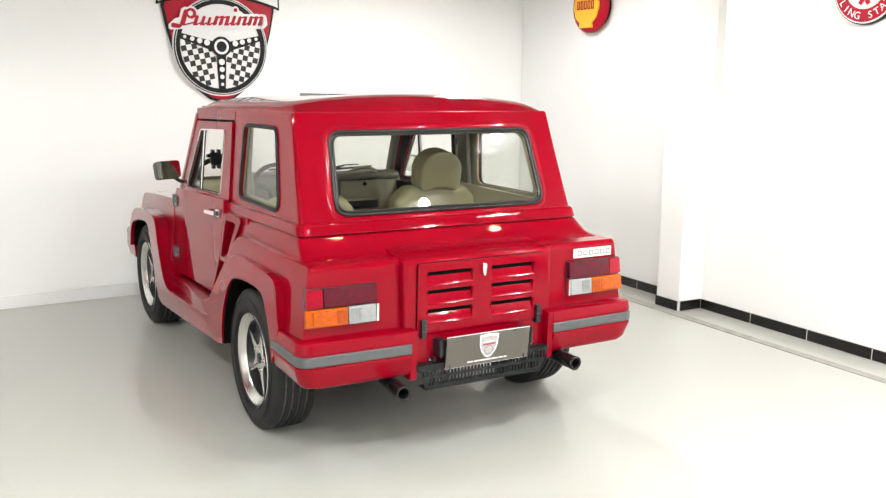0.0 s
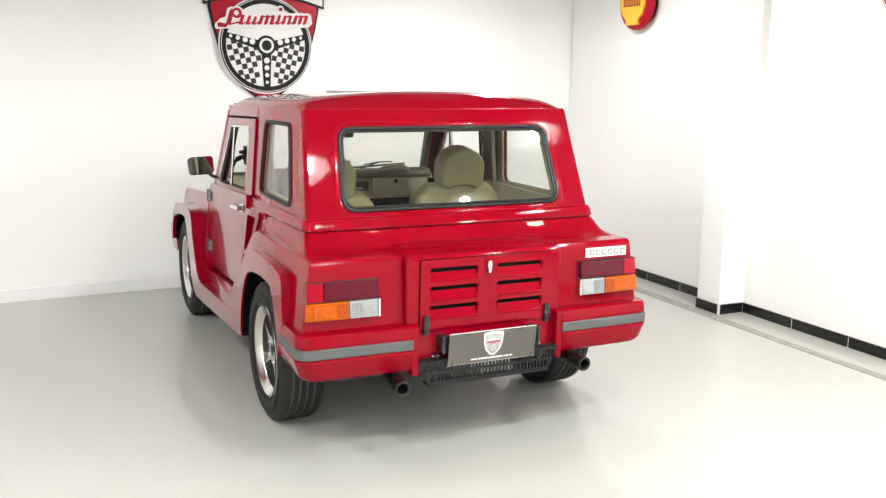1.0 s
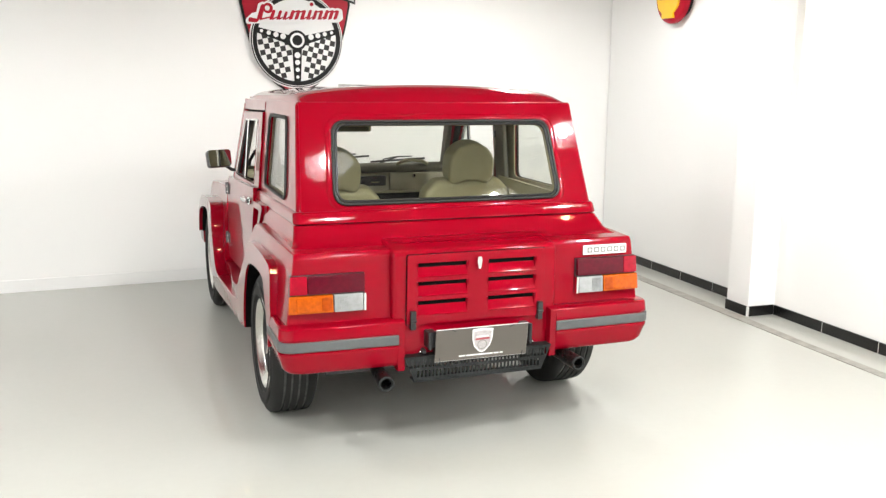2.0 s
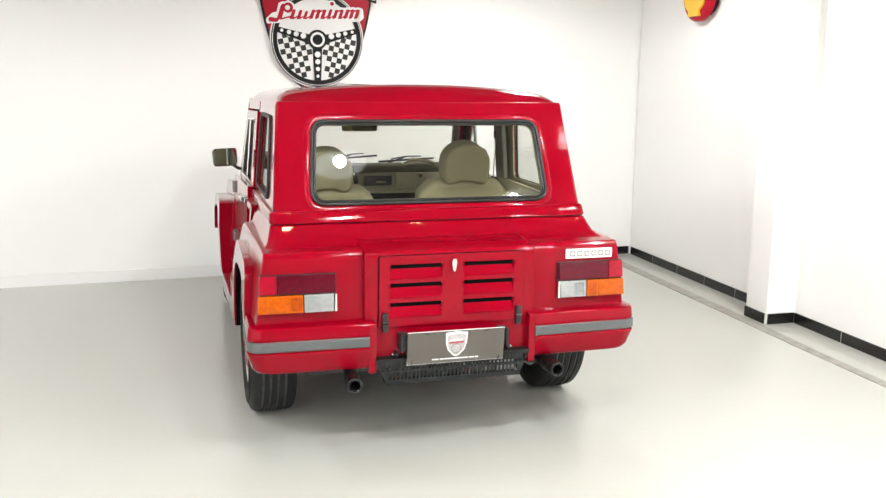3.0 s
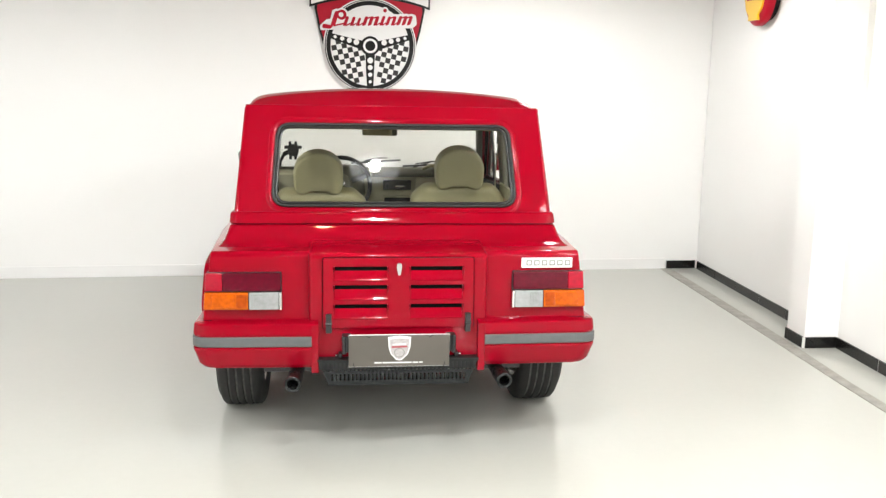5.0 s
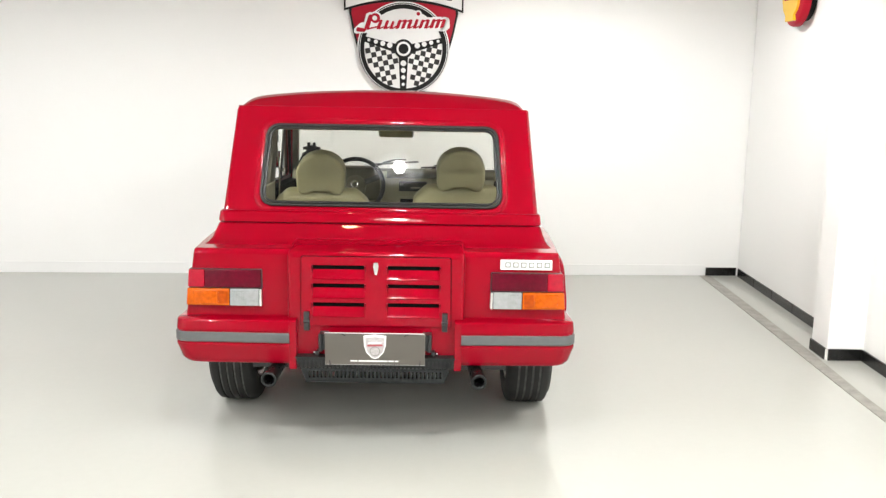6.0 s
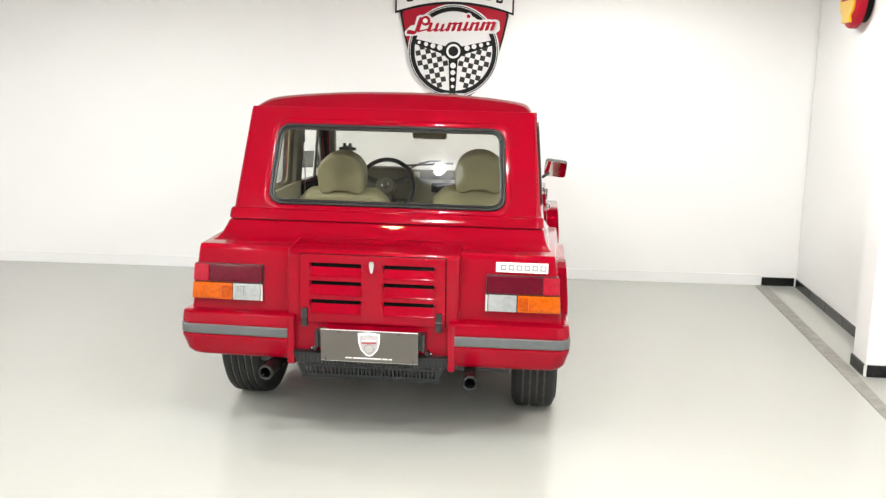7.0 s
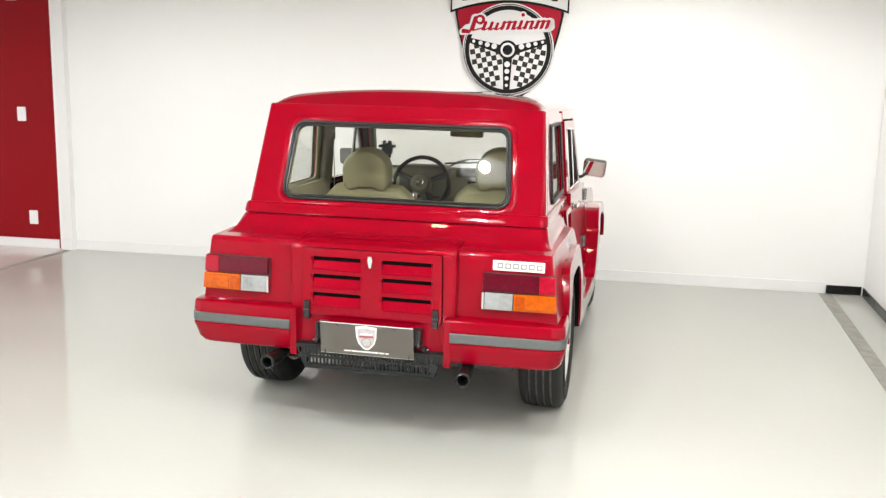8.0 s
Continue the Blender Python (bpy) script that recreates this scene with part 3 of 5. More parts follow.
FLARE = [(0.250, 0.56)] + eased([(0.295, 0.715), (0.34, 0.755), (0.785, 0.769), (0.89, 0.748), (1.03, 0.60), (1.13, 0.46), (1.23, 0.395), (1.38, 0.378)]) + eased([(1.98, 0.362), (2.10, 0.375), (2.18, 0.47), (2.30, 0.70), (2.40, 0.745), (2.80, 0.738), (2.94, 0.705), (3.025, 0.60), (3.045, 0.47)]) \
    + FRONT_ARCH + [(2.24, 0.2345), (1.12, 0.2845)] + REAR_ARCH

for s in (-1, 1):
    bm = prism(FLANK, 0.335, 0.77, "x")
    cut(bm, (0.2, 0.4, 0.6, 1.5, 1.7, 1.9), (0.52,))
    for v in bm.verts:
        if v.co.x > 0.5:
            v.co.x = flank_x(v.co.y, v.co.z)
        v.co.x *= s
    part("side_panel", bm, RED, car, bevel=0.006, seg=3, limit=25)
    bm = prism(FLARE, 0.72, 0.80, "x")
    cut(bm, (1.2, 1.6, 2.0), (0.34, 0.6))
    for v in bm.verts:
        if v.co.x > 0.75:
            v.co.x = 0.803 + 0.012 * min(1.0, max(0.0, (v.co.y - 1.2) / 0.8)) - 0.07 * max(0.0, v.co.z - 0.6) - 0.10 * max(0.0, 0.34 - v.co.z)
        v.co.x *= s
    part("wheel_arch_flare", bm, RED, car, bevel=0.016, seg=4, limit=25)
    # near-black sheets and boxes stand for the shade inside the arches
    for arch, yc in ((REAR_ARCH, 0.69), (FRONT_ARCH, 2.73)):
        rows = [[(s * x, yc + (y - yc) * k, 0.31 + (z - 0.31) * k) for y, z in arch] for x, k in ((0.40, 0.985), (0.794, 0.985), (0.794, 1.0), (0.40, 1.0))]
        part("arch_liner", skin(rows, closed_u=True), GAP, car, "near-black sheet painted as the shade inside the wheel arch")
    for y0, y1 in ((0.30, 1.14), (2.28, 3.10)):
        part("wheel_well", box(s * 0.37, s * 0.56, y0, y1, 0.31, 0.66), GAP, car)

# underside
part("underbody", box(-0.56, 0.56, 0.34, 3.05, 0.255, 0.42), BLACK, car, "black underbody")
part("engine_sump", box(-0.22, 0.22, 0.16, 0.45, 0.345, 0.42), BLACK, car, "black engine underside", bevel=0.03)
for y in (0.70, 2.76):
    part("axle", tube([(-0.6, y, 0.31), (0.6, y, 0.31)], 0.035, 12), BLACK, car)

# engine bay at the tail
def apron_row(x, d, deep):
    """Section of the apron at x: d draws its front and top in, deep sinks the bay behind the lid."""
    front = 0.042 + d
    bay = 0.072 if deep else front
    top = [(0.0, 0.808), (0.003, 0.819), (0.009, 0.827), (0.018, 0.831), (0.05, 0.835), (0.14, 0.846), (0.22, 0.852)]
    pts = [(0.60, 0.385), (front, 0.385), (front, 0.5315), (bay, 0.532), (bay, 0.805), (front, 0.8055)]
    pts += [(front + a, z - d) for a, z in top] + [(0.60, 0.858 - d)]
    return [(x, y, z) for y, z in pts]


half = [(0.357, 0.018, 0), (0.3562, 0.011, 0), (0.354, 0.006, 0), (0.350, 0.0025, 0), (0.345, 0.0006, 0), (0.338, 0.0, 0), (0.2965, 0.0, 0), (0.296, 0.0, 1)]
rows = [apron_row(-x, d, k) for x, d, k in half] + [apron_row(x, d, k) for x, d, k in reversed(half)]
bm = skin(rows)
bm.verts.ensure_lookup_table()
n = len(rows[0])
bm.faces.new(bm.verts[:n])
bm.faces.new(bm.verts[-n:])
part("rear_apron", bm, RED, car, even=True)
LID = rounded([(-0.302, 0.528), (0.302, 0.528), (0.298, 0.812), (-0.298, 0.812)], 0.008, 3)
# near-black sheets paint the shade behind the lid and in its joint
part("lid_gap", prism([(x * 1.011, 0.67 + (z - 0.67) * 1.017) for x, z in LID], 0.068, 0.0715, "y"), GAP, car)
LOUVRES = []
for z0, z1 in ((0.722, 0.778), (0.645, 0.703), (0.567, 0.625)):
    for s in (-1, 1):
        LOUVRES.append((s, z0, z1))
holes = [rounded([(s * 0.046, z0), (s * 0.254, z0), (s * 0.262, z1), (s * 0.040, z1)], 0.006, 2) for s, z0, z1 in LOUVRES]
rim = [(x * 1.012, 0.67 + (z - 0.67) * 1.018) for x, z in LID]
part("lid_gap", plate(rim, [[(x * 0.97, 0.67 + (z - 0.67) * 0.95) for x, z in LID]], lambda u, v: (u, 0.0412, v), lambda u, v: (u, 0.0418, v)), GAP, car)
lid = part("engine_lid", plate(LID, holes, lambda u, v: (u, 0.033, v), lambda u, v: (u, 0.0395, v)), RED, car, "red engine lid with six louvres", bevel=0.003, seg=3)
for s, z0, z1 in LOUVRES:
    rows = []
    # a straight blade: its lower lip stands a little proud, its face leans back to the slot at the top
    for y, z, w in ((0.036, z0 - 0.002, 0.0), (0.0300, z0 - 0.001, 0.001), (0.0285, z0 + 0.001, 0.001), (0.0300, z0 + 0.004, 0.001), (0.0335, z0 + 0.007, 0.0), (0.0455, z1 - 0.019, -0.002), (0.050, z1 - 0.018, -0.002)):
        rows.append([(s * x, y, z) for x in (0.046 - w, 0.050, 0.15, 0.250, 0.256 + w)])
    bm = skin(rows)
    skin([[(p[0], p[1] + 0.004, p[2]) for p in r] for r in rows], bm=bm)
    for x in (0.0435, 0.2545):
        prism([(0.0335, z0 + 0.002), (0.060, z0 + 0.002), (0.060, z1 - 0.002), (0.0335, z1 - 0.002)], s * x, s * (x + 0.003), "x", bm)
    part("louvre", bm, RED, lid, even=True)
    # near-black plate painted as the shade in the louvre opening
    part("louvre_slot", box(s * 0.036, s * 0.266, 0.047, 0.050, z1 - 0.024, z1 + 0.004), GAP, lid)
bm = prism(rounded([(-0.005, 0.745), (0.005, 0.745), (0.011, 0.778), (0.008, 0.796), (-0.008, 0.796), (-0.011, 0.778)], 0.005, 3), 0.012, 0.031, "y")
part("latch", bm, CHROME, lid, "chrome lid latch", bevel=0.003)
for s in (-1, 1):
    bm = box(s * 0.267, s * 0.289, 0.016, 0.034, 0.551, 0.588)
    box(s * 0.267, s * 0.289, 0.018, 0.042, 0.512, 0.547, bm)
    tube([(s * 0.265, 0.020, 0.549), (s * 0.291, 0.020, 0.549)], 0.007, 10, bm=bm)
    part("hinge", bm, BLACK, lid, "black lid hinge", bevel=0.002)


# shoulder and belt lip: a U round the tail and both sides
def u_row(w, r, z, c, y_end=1.30, sl=0.0, bow=0.0):
    pts = [(-w, y) for y in np.linspace(y_end, r + c + 0.01, 7)]
    pts += [(-w + c - c * math.cos(a), r + c - c * math.sin(a)) for a in np.linspace(0, math.pi / 2, 6)]
    pts += [(x, r) for x in np.linspace(-w + c + 0.02, w - c - 0.02, 9)]
    pts += [(w - c + c * math.sin(a), r + c - c * math.cos(a)) for a in np.linspace(0, math.pi / 2, 6)]
    pts += [(w, y) for y in np.linspace(r + c + 0.01, y_end, 7)]
    return [(x, y, z + sl * (y - 0.3)) for x, y in pts]


def u_shell(name, rings, material, label=""):
    bm = skin([u_row(*r) for r in rings], closed_u=True)
    bm.verts.ensure_lookup_table()
    n = len(u_row(*rings[0]))
    for j in (0, n - 1):
        bm.faces.new([bm.verts[i * n + j] for i in range(len(rings))])
    return part(name, bm, material, car, label, even=True)


E1, E2 = 0.004, -0.018
u_shell("shoulder", [(0.735, 0.150, 0.800, 0.03, 0.84, 0.0), (0.730, 0.158, 0.829, 0.03, 0.87, 0.0), (0.712, 0.200, 0.839, 0.03, 0.91, E1), (0.703, 0.238, 0.851, 0.03, 0.95, E1), (0.695, 0.270, 0.876, 0.03, 1.0, -0.006), (0.689, 0.292, 0.899, 0.035, 1.05, E2), (0.684, 0.300, 0.905, 0.035, 1.05, E2),
                     (0.62, 0.36, 0.905, 0.03, 1.05, E2), (0.62, 0.36, 0.800, 0.03, 1.05, 0.0)], RED)
u_shell("seam", [(0.683, 0.304, 0.900, 0.035, 1.26, E2), (0.683, 0.304, 0.916, 0.035, 1.26, E2), (0.63, 0.35, 0.916, 0.03, 1.26, E2), (0.63, 0.35, 0.900, 0.03, 1.26, E2)], GAP, "dark rubber body seam")
u_shell("belt_lip", [(0.688, 0.298, 0.9095, 0.035, 1.26, E2), (0.690, 0.298, 0.914, 0.035, 1.26, E2), (0.688, 0.312, 0.944, 0.035, 1.26, -0.015), (0.685, 0.318, 0.951, 0.035, 1.26, -0.015), (0.678, 0.324, 0.955, 0.03, 1.26, -0.015),
                     (0.62, 0.38, 0.955, 0.03, 1.26, -0.015), (0.62, 0.38, 0.9095, 0.03, 1.26, E2)], RED)


# cabin: leaning planes
def cab_x(z):
    return 0.673 - (z - 0.95) * 0.085


def cab_y(z):
    return 0.327 + (z - 0.945) * 0.368


def rear_pt(off):
    n = Vector((0, -1, 0.368)).normalized()
    return lambda u, v: tuple(Vector((u, cab_y(v), v)) + n * off)


def side_pt(s, off):
    return lambda u, v: (s * (cab_x(v) + off) + 0.003, u, v)


REAR_OUT = [(-0.655, 0.944), (0.655, 0.944), (0.628, 1.388), (-0.628, 1.388)]
REAR_WIN = rounded([(-0.514, 0.978), (0.519, 0.978), (0.496, 1.311), (-0.493, 1.311)], 0.058, 8)
part("rear_panel", plate(REAR_OUT, [REAR_WIN], rear_pt(0.0), rear_pt(-0.03)), RED, car, "red panel round the rear window")
for s in (-1, 1):
    rows = []
    for z, pull in ((0.942, 0.0), (1.372, 0.0), (1.381, 0.0015), (1.386, 0.005), (1.388, 0.011)):
        c = 0.028
        x, y = cab_x(z) - pull, cab_y(z) + pull
        rows.append([(s * (x - c + c * math.sin(a) ** 0.8), y + c - c * math.cos(a) ** 0.8, z) for a in np.linspace(0, math.pi / 2, 7)] + [(s * (x - 0.03), y + c + 0.004, z), (s * (x - c - 0.004), y + 0.03, z)])
    bm = skin(rows, closed_v=True)
    bm.verts.ensure_lookup_table()
    bm.faces.new(bm.verts[-9:])
    part("corner_pillar", bm, RED, car)
win_in = rounded([(-0.510, 0.982), (0.515, 0.982), (0.492, 1.307), (-0.489, 1.307)], 0.055, 8)
rear_glass = part("rear_window", plate(win_in, [], rear_pt(-0.006), rear_pt(-0.010)), CLEAR, car, "clear rear window glass", smooth=False)
nrm = (0, -1, 0.368)
part("seal", tube([rear_pt(0.004)(u, v) for u, v in REAR_WIN], 0.0075, 10, True, flat=(0.008, nrm)), SEAL, rear_glass, "grey-black rubber window seal")
part("window_flange", tube([rear_pt(0.0005)(u, v) for u, v in rounded([(-0.533, 0.959), (0.538, 0.959), (0.515, 1.330), (-0.512, 1.330)], 0.072, 9)], 0.013, 10, True, flat=(0.004, nrm)), RED, car)
part("seal_bead", tube([rear_pt(0.003)(u, v) for u, v in rounded([(-0.502, 0.990), (0.507, 0.990), (0.484, 1.299), (-0.481, 1.299)], 0.050, 8)], 0.0055, 8, True, flat=(0.007, nrm)), BLACK, rear_glass, "black inner bead")

for s in (-1, 1):
    out = [(0.352, 0.944), (1.258, 0.925), (1.258, 1.362), (0.518, 1.388)]
    win = rounded([(0.585, 0.976), (1.132, 0.980), (1.094, 1.318), (0.673, 1.320)], 0.045, 6)
    part("quarter_panel", plate(out, [win], side_pt(s, 0.0), side_pt(s, -0.016)), RED, car)
    g = part("quarter_window", plate(win, [], side_pt(s, -0.008), side_pt(s, -0.012)), CLEAR, car, "clear fixed quarter window", smooth=False)
    part("seal", tube([side_pt(s, 0.003)(u, v) for u, v in win], 0.009, 8, True, flat=(0.007, (s, 0, 0.085))), SEAL, g, "grey-black rubber window seal")

# roof, a shallow dome set in a little from the walls
ROOF_X, ROOF_Y0, ROOF_Y1 = 0.619, 0.500, 1.940


def roof_z(u, t, y):
    ends = min((y - ROOF_Y0) / 0.17, (ROOF_Y1 - y) / 0.22, 1.0)
    g = 1 - (1 - max(0.0, ends)) ** 2.2
    f = 0.5 * max(0.0, 1 - abs(u) ** 24) ** 0.5 + 0.5 * (1 - abs(u) ** 2.2)
    drop = 0.02 * max(0.0, (y - 0.7) / 1.3)
    return 1.389 - drop + 0.077 * f * g


def roof_rows(k, dz):
    ys = [ROOF_Y0 + (ROOF_Y1 - ROOF_Y0) * (0.5 - 0.5 * math.cos(math.pi * i / 30)) for i in range(31)]
    us = [math.sin(math.pi / 2 * math.sin(math.pi / 2 * (-1 + 2 * j / 40))) for j in range(41)]
    return [[(u * ROOF_X * k, y, roof_z(u, 0, y) + dz) for u in us] for y in ys]


bm = skin(roof_rows(1.0, 0.0))
part("roof", bm, RED, car, "red domed roof")
part("roof_edge", plate(rounded([(-0.632, 0.492), (0.632, 0.492), (0.636, 1.947), (-0.636, 1.947)], 0.022, 4), [[(-0.56, 0.56), (0.56, 0.56), (0.56, 1.90), (-0.56, 1.90)]], lambda u, v: (u, v, 1.3925 - 0.02 * max(0.0, (v - 0.7) / 1.3)), lambda u, v: (u, v, 1.372 - 0.02 * max(0.0, (v - 0.7) / 1.3))), RED, car, bevel=0.003)
part("headliner", skin(roof_rows(0.985, -0.022)), TRIMBEIGE, car, "beige cloth headliner")
bm = prism(rounded([(-0.20, 1.12), (0.24, 1.12), (0.24, 1.58), (-0.20, 1.58)], 0.05, 5), 1.440, 1.4605, "z")
part("sunroof", bm, mat("tinted_sunroof", (0.01, 0.011, 0.012), 0.04, coat=1.0), car, "dark glass sunroof panel", bevel=0.004)

# windscreen frame, doors
for s in (-1, 1):
    low, top = Vector((s * 0.664, 2.185, 0.905)), Vector((s * 0.618, 1.935, 1.345))
    sec = [(-0.022, -0.03), (0.022, -0.03), (0.022, 0.03), (-0.022, 0.03)]
    bm = skin([[p + Vector((s * a, b, 0)) for a, b in rounded(sec, 0.01, 3)] for p in (low, top)], closed_v=True)
    part("windscreen_pillar", bm, RED, car)
    bm = skin([[p + Vector((-s * 0.03 + s * a * 0.8, -0.01 + b, 0)) for a, b in rounded(sec, 0.01, 3)] for p in (low, top)], closed_v=True)
    part("pillar_trim", bm, PILLAR, car, "grey-beige pillar trim")
    bm = skin([[Vector((s * (cab_x(z) - 0.045), y, z)) + Vector((a * s, b * 1.6, 0)) for a, b in rounded([(-0.018, -0.04), (0.012, -0.04), (0.012, 0.04), (-0.018, 0.04)], 0.012, 3)] for y, z in ((1.215, 0.925), (1.215, 0.95), (1.205, 1.385))], closed_v=True)
    part("door_post_trim", bm, PILLAR, car, "grey-beige door post trim")

bm = tube([(-0.61, 1.928, 1.362), (0.61, 1.928, 1.362)], 0.022, 10)
part("windscreen_header", bm, RED, car)
part("header_trim", box(-0.62, 0.62, 1.855, 1.918, 1.345, 1.365), TRIMBEIGE, car, bevel=0.008)
ws = plate([(-0.66, 0.0), (0.66, 0.0), (0.63, 1.0), (-0.63, 1.0)], [], lambda u, v: (u, 2.190 - 0.262 * v, 0.905 + 0.455 * v), lambda u, v: (u, 2.195 - 0.262 * v, 0.907 + 0.455 * v))
part("windscreen", ws, CLEAR, car, "clear windscreen glass", smooth=False)

DOOR_LOW = rounded([(1.262, 0.950), (1.262, 0.86), (1.345, 0.635), (1.470, 0.455), (2.165, 0.437), (2.188, 0.50), (2.188, 0.86), (2.150, 0.920)], [0.004, 0.08, 0.12, 0.03, 0.03, 0.03, 0.02, 0.01], 5)
DOOR_FRAME = [(1.264, 0.945), (2.150, 0.905), (1.888, 1.306), (1.272, 1.322)]
DOOR_WIN = rounded([(1.405, 0.956), (2.055, 0.940), (1.815, 1.262), (1.388, 1.278)], 0.020, 4)


def door_x(y, z):
    return 0.713 - 0.022 * (z - 0.70) + 0.008 * (y - 1.3)


for s in (-1, 1):
    gap = [(1.725 + (u - 1.725) * 1.022, 0.69 + (v - 0.69) * 1.03 if v < 0.9 else v - 0.004) for u, v in DOOR_LOW]
    part("door_gap", prism(gap, s * 0.60, s * 0.687, "x"), GAP, car)
    bm = prism(DOOR_LOW, 0.66, 0.72, "x")
    for v in bm.verts:
        if v.co.x > 0.7:
            v.co.x = door_x(v.co.y, v.co.z)
        v.co.x *= s
    door = part("door", bm, RED, car, "red door", bevel=0.006, seg=3)
    part("window_frame", plate(DOOR_FRAME, [DOOR_WIN], side_pt(s, 0.010), side_pt(s, -0.014)), RED, door)
    part("frame_gap", plate([(1.253, 0.955), (2.13, 0.94), (1.905, 1.318), (1.263, 1.334)], [[(1.37, 0.958), (2.07, 0.942), (1.83, 1.270), (1.37, 1.286)]], side_pt(s, -0.0145), side_pt(s, -0.0190)), GAP, door)
    part("cant_rail", plate([(1.255, 1.332), (1.938, 1.316), (1.938, 1.372), (1.255, 1.372)], [], side_pt(s, 0.002), side_pt(s, -0.03)), RED, car)
    part("window_trim", tube([side_pt(s, 0.006)(u, v) for u, v in DOOR_WIN], 0.0055, 8, True, flat=(0.008, (s, 0, 0.085))), CHROME, door, "bright window trim")
    part("vent_bar", tube([side_pt(s, -0.006)(1.80, 0.945), side_pt(s, -0.006)(1.79, 1.264)], 0.0065, 8), BLACK, door, "black vent window bar")
    part("vent_edge", tube([side_pt(s, 0.001)(1.785, 0.945), side_pt(s, 0.001)(1.776, 1.265)], 0.004, 8), CHROME, door, "bright vent bar edge")
    vent = [(1.812, 0.952), (2.038, 0.947), (1.812, 1.256), (1.802, 1.258)]
    part("vent_window", plate(vent, [], side_pt(s, -0.010), side_pt(s, -0.013)), CLEAR, door, "clear vent window", smooth=False)
    part("vent_seal", tube([side_pt(s, -0.002)(u, v) for u, v in vent], 0.006, 6, True), BLACK, door)
    xd = door_x(1.4, 0.87)
    bm = prism(rounded([(1.288, 0.862), (1.352, 0.858), (1.352, 0.896), (1.288, 0.900)], 0.014, 4), s * (xd - 0.004), s * (xd + 0.014), "x")
    prism(rounded([(1.335, 0.866), (1.505, 0.857), (1.512, 0.864), (1.505, 0.876), (1.335, 0.888)], 0.007, 4), s * (xd + 0.012), s * (xd + 0.028), "x", bm)
    prism(circle(1.486, 0.867, 0.014, 14), s * (xd - 0.004), s * (xd + 0.016), "x", bm)
    part("door_handle", bm, CHROME, door, "chrome door handle", bevel=0.003)
    part("lock_button", lathe([(0.0, 0.012), (0.008, 0.011), (0.010, 0.008), (0.010, 0.0)], "x", 16), BLACK, door, "dark lock button", m=pose(s * (xd + 0.013), 1.312, 0.879, 0, 0, 0 if s > 0 else 180))
    for z in (0.845, 0.552):
        xh = door_x(2.17, z)
        bm = prism(rounded([(2.118, z - 0.030), (2.180, z - 0.030), (2.180, z + 0.030), (2.118, z + 0.030)], 0.008, 3), s * (xh - 0.004), s * (xh + 0.008), "x")
        tube([(s * (xh + 0.006), 2.184, z - 0.034), (s * (xh + 0.006), 2.184, z + 0.034)], 0.009, 10, bm=bm)
        hg = part("door_hinge", bm, STRIPE, door, "grey steel door hinge", bevel=0.002)
        for dz in (-0.016, 0.016):
            part("screw", lathe([(0.0, 0.006), (0.003, 0.005), (0.004, 0.0)], "x", 10), ALLOY, hg, m=pose(s * (xh + 0.008), 2.142, z + dz, 0, 0, 0 if s > 0 else 180))
    part("door_card", plate([(1.30, 0.945), (1.29, 0.88), (1.50, 0.48), (2.15, 0.47), (2.13, 0.90)], [], lambda u, v: (s * 0.655, u, v), lambda u, v: (s * 0.625, u, v)), TRIMBEIGE, door, "beige door card", bevel=0.01)
    # body side behind the door, with its air intake
    post = [(0.93, 0.42), (0.93, 0.903), (1.254, 0.898), (1.254, 0.86), (1.338, 0.632), (1.462, 0.445)]
    scoop = rounded([(1.052, 0.866), (1.205, 0.862), (1.222, 0.835), (1.302, 0.672), (1.262, 0.668), (1.190, 0.700)], [0.015, 0.012, 0.02, 0.008, 0.012, 0.02], 4)
    part("body_side", plate(post, [scoop], lambda u, v: (s * 0.697, u, v), lambda u, v: (s * 0.632, u, v)), RED, car)
    lip = rounded([(0.975, 0.896), (1.226, 0.892), (1.246, 0.838), (1.322, 0.668), (1.318, 0.648), (1.250, 0.648), (1.172, 0.690)], [0.02, 0.015, 0.03, 0.01, 0.008, 0.012, 0.03], 4)
    part("intake_rim", plate(lip, [scoop], lambda u, v: (s * (0.716 - 0.05 * max(0.0, 1.12 - u)), u, v), lambda u, v: (s * 0.690, u, v)), RED, car, bevel=0.005, seg=3)
    part("air_intake", plate([(u, v) for u, v in scoop], [], lambda u, v: (s * (0.664 - 0.05 * (u - 1.05)), u, v), lambda u, v: (s * 0.634, u, v)), RED, car, "recessed red air intake")
    # mirror
    mm = pose(s * 0.774, 2.10 if s < 0 else 2.15, 1.026 if s < 0 else 1.013, -12 if s < 0 else 9, -2 if s < 0 else 6, 9 if s < 0 else -3)
    mir = part("door_mirror", prism(rounded([(-0.066, -0.050), (0.066, -0.050), (0.068, 0.050), (-0.068, 0.050)], 0.020, 4), -0.028, 0.035, "y"), BLACK, car, "black door mirror", bevel=0.012, seg=3, m=mm)
    part("mirror_face", prism(rounded([(-0.063, -0.047), (0.063, -0.047), (0.065, 0.047), (-0.065, 0.047)], 0.017, 4), -0.0325, -0.0265, "y"), MIRROR, mir, "mirror glass", smooth=False)
    part("mirror_arm", tube([(s * 0.668, 2.11, 0.955), (s * 0.70, 2.12, 0.960), (s * 0.735, 2.13, 0.985)], 0.010, 8), BLACK, car)

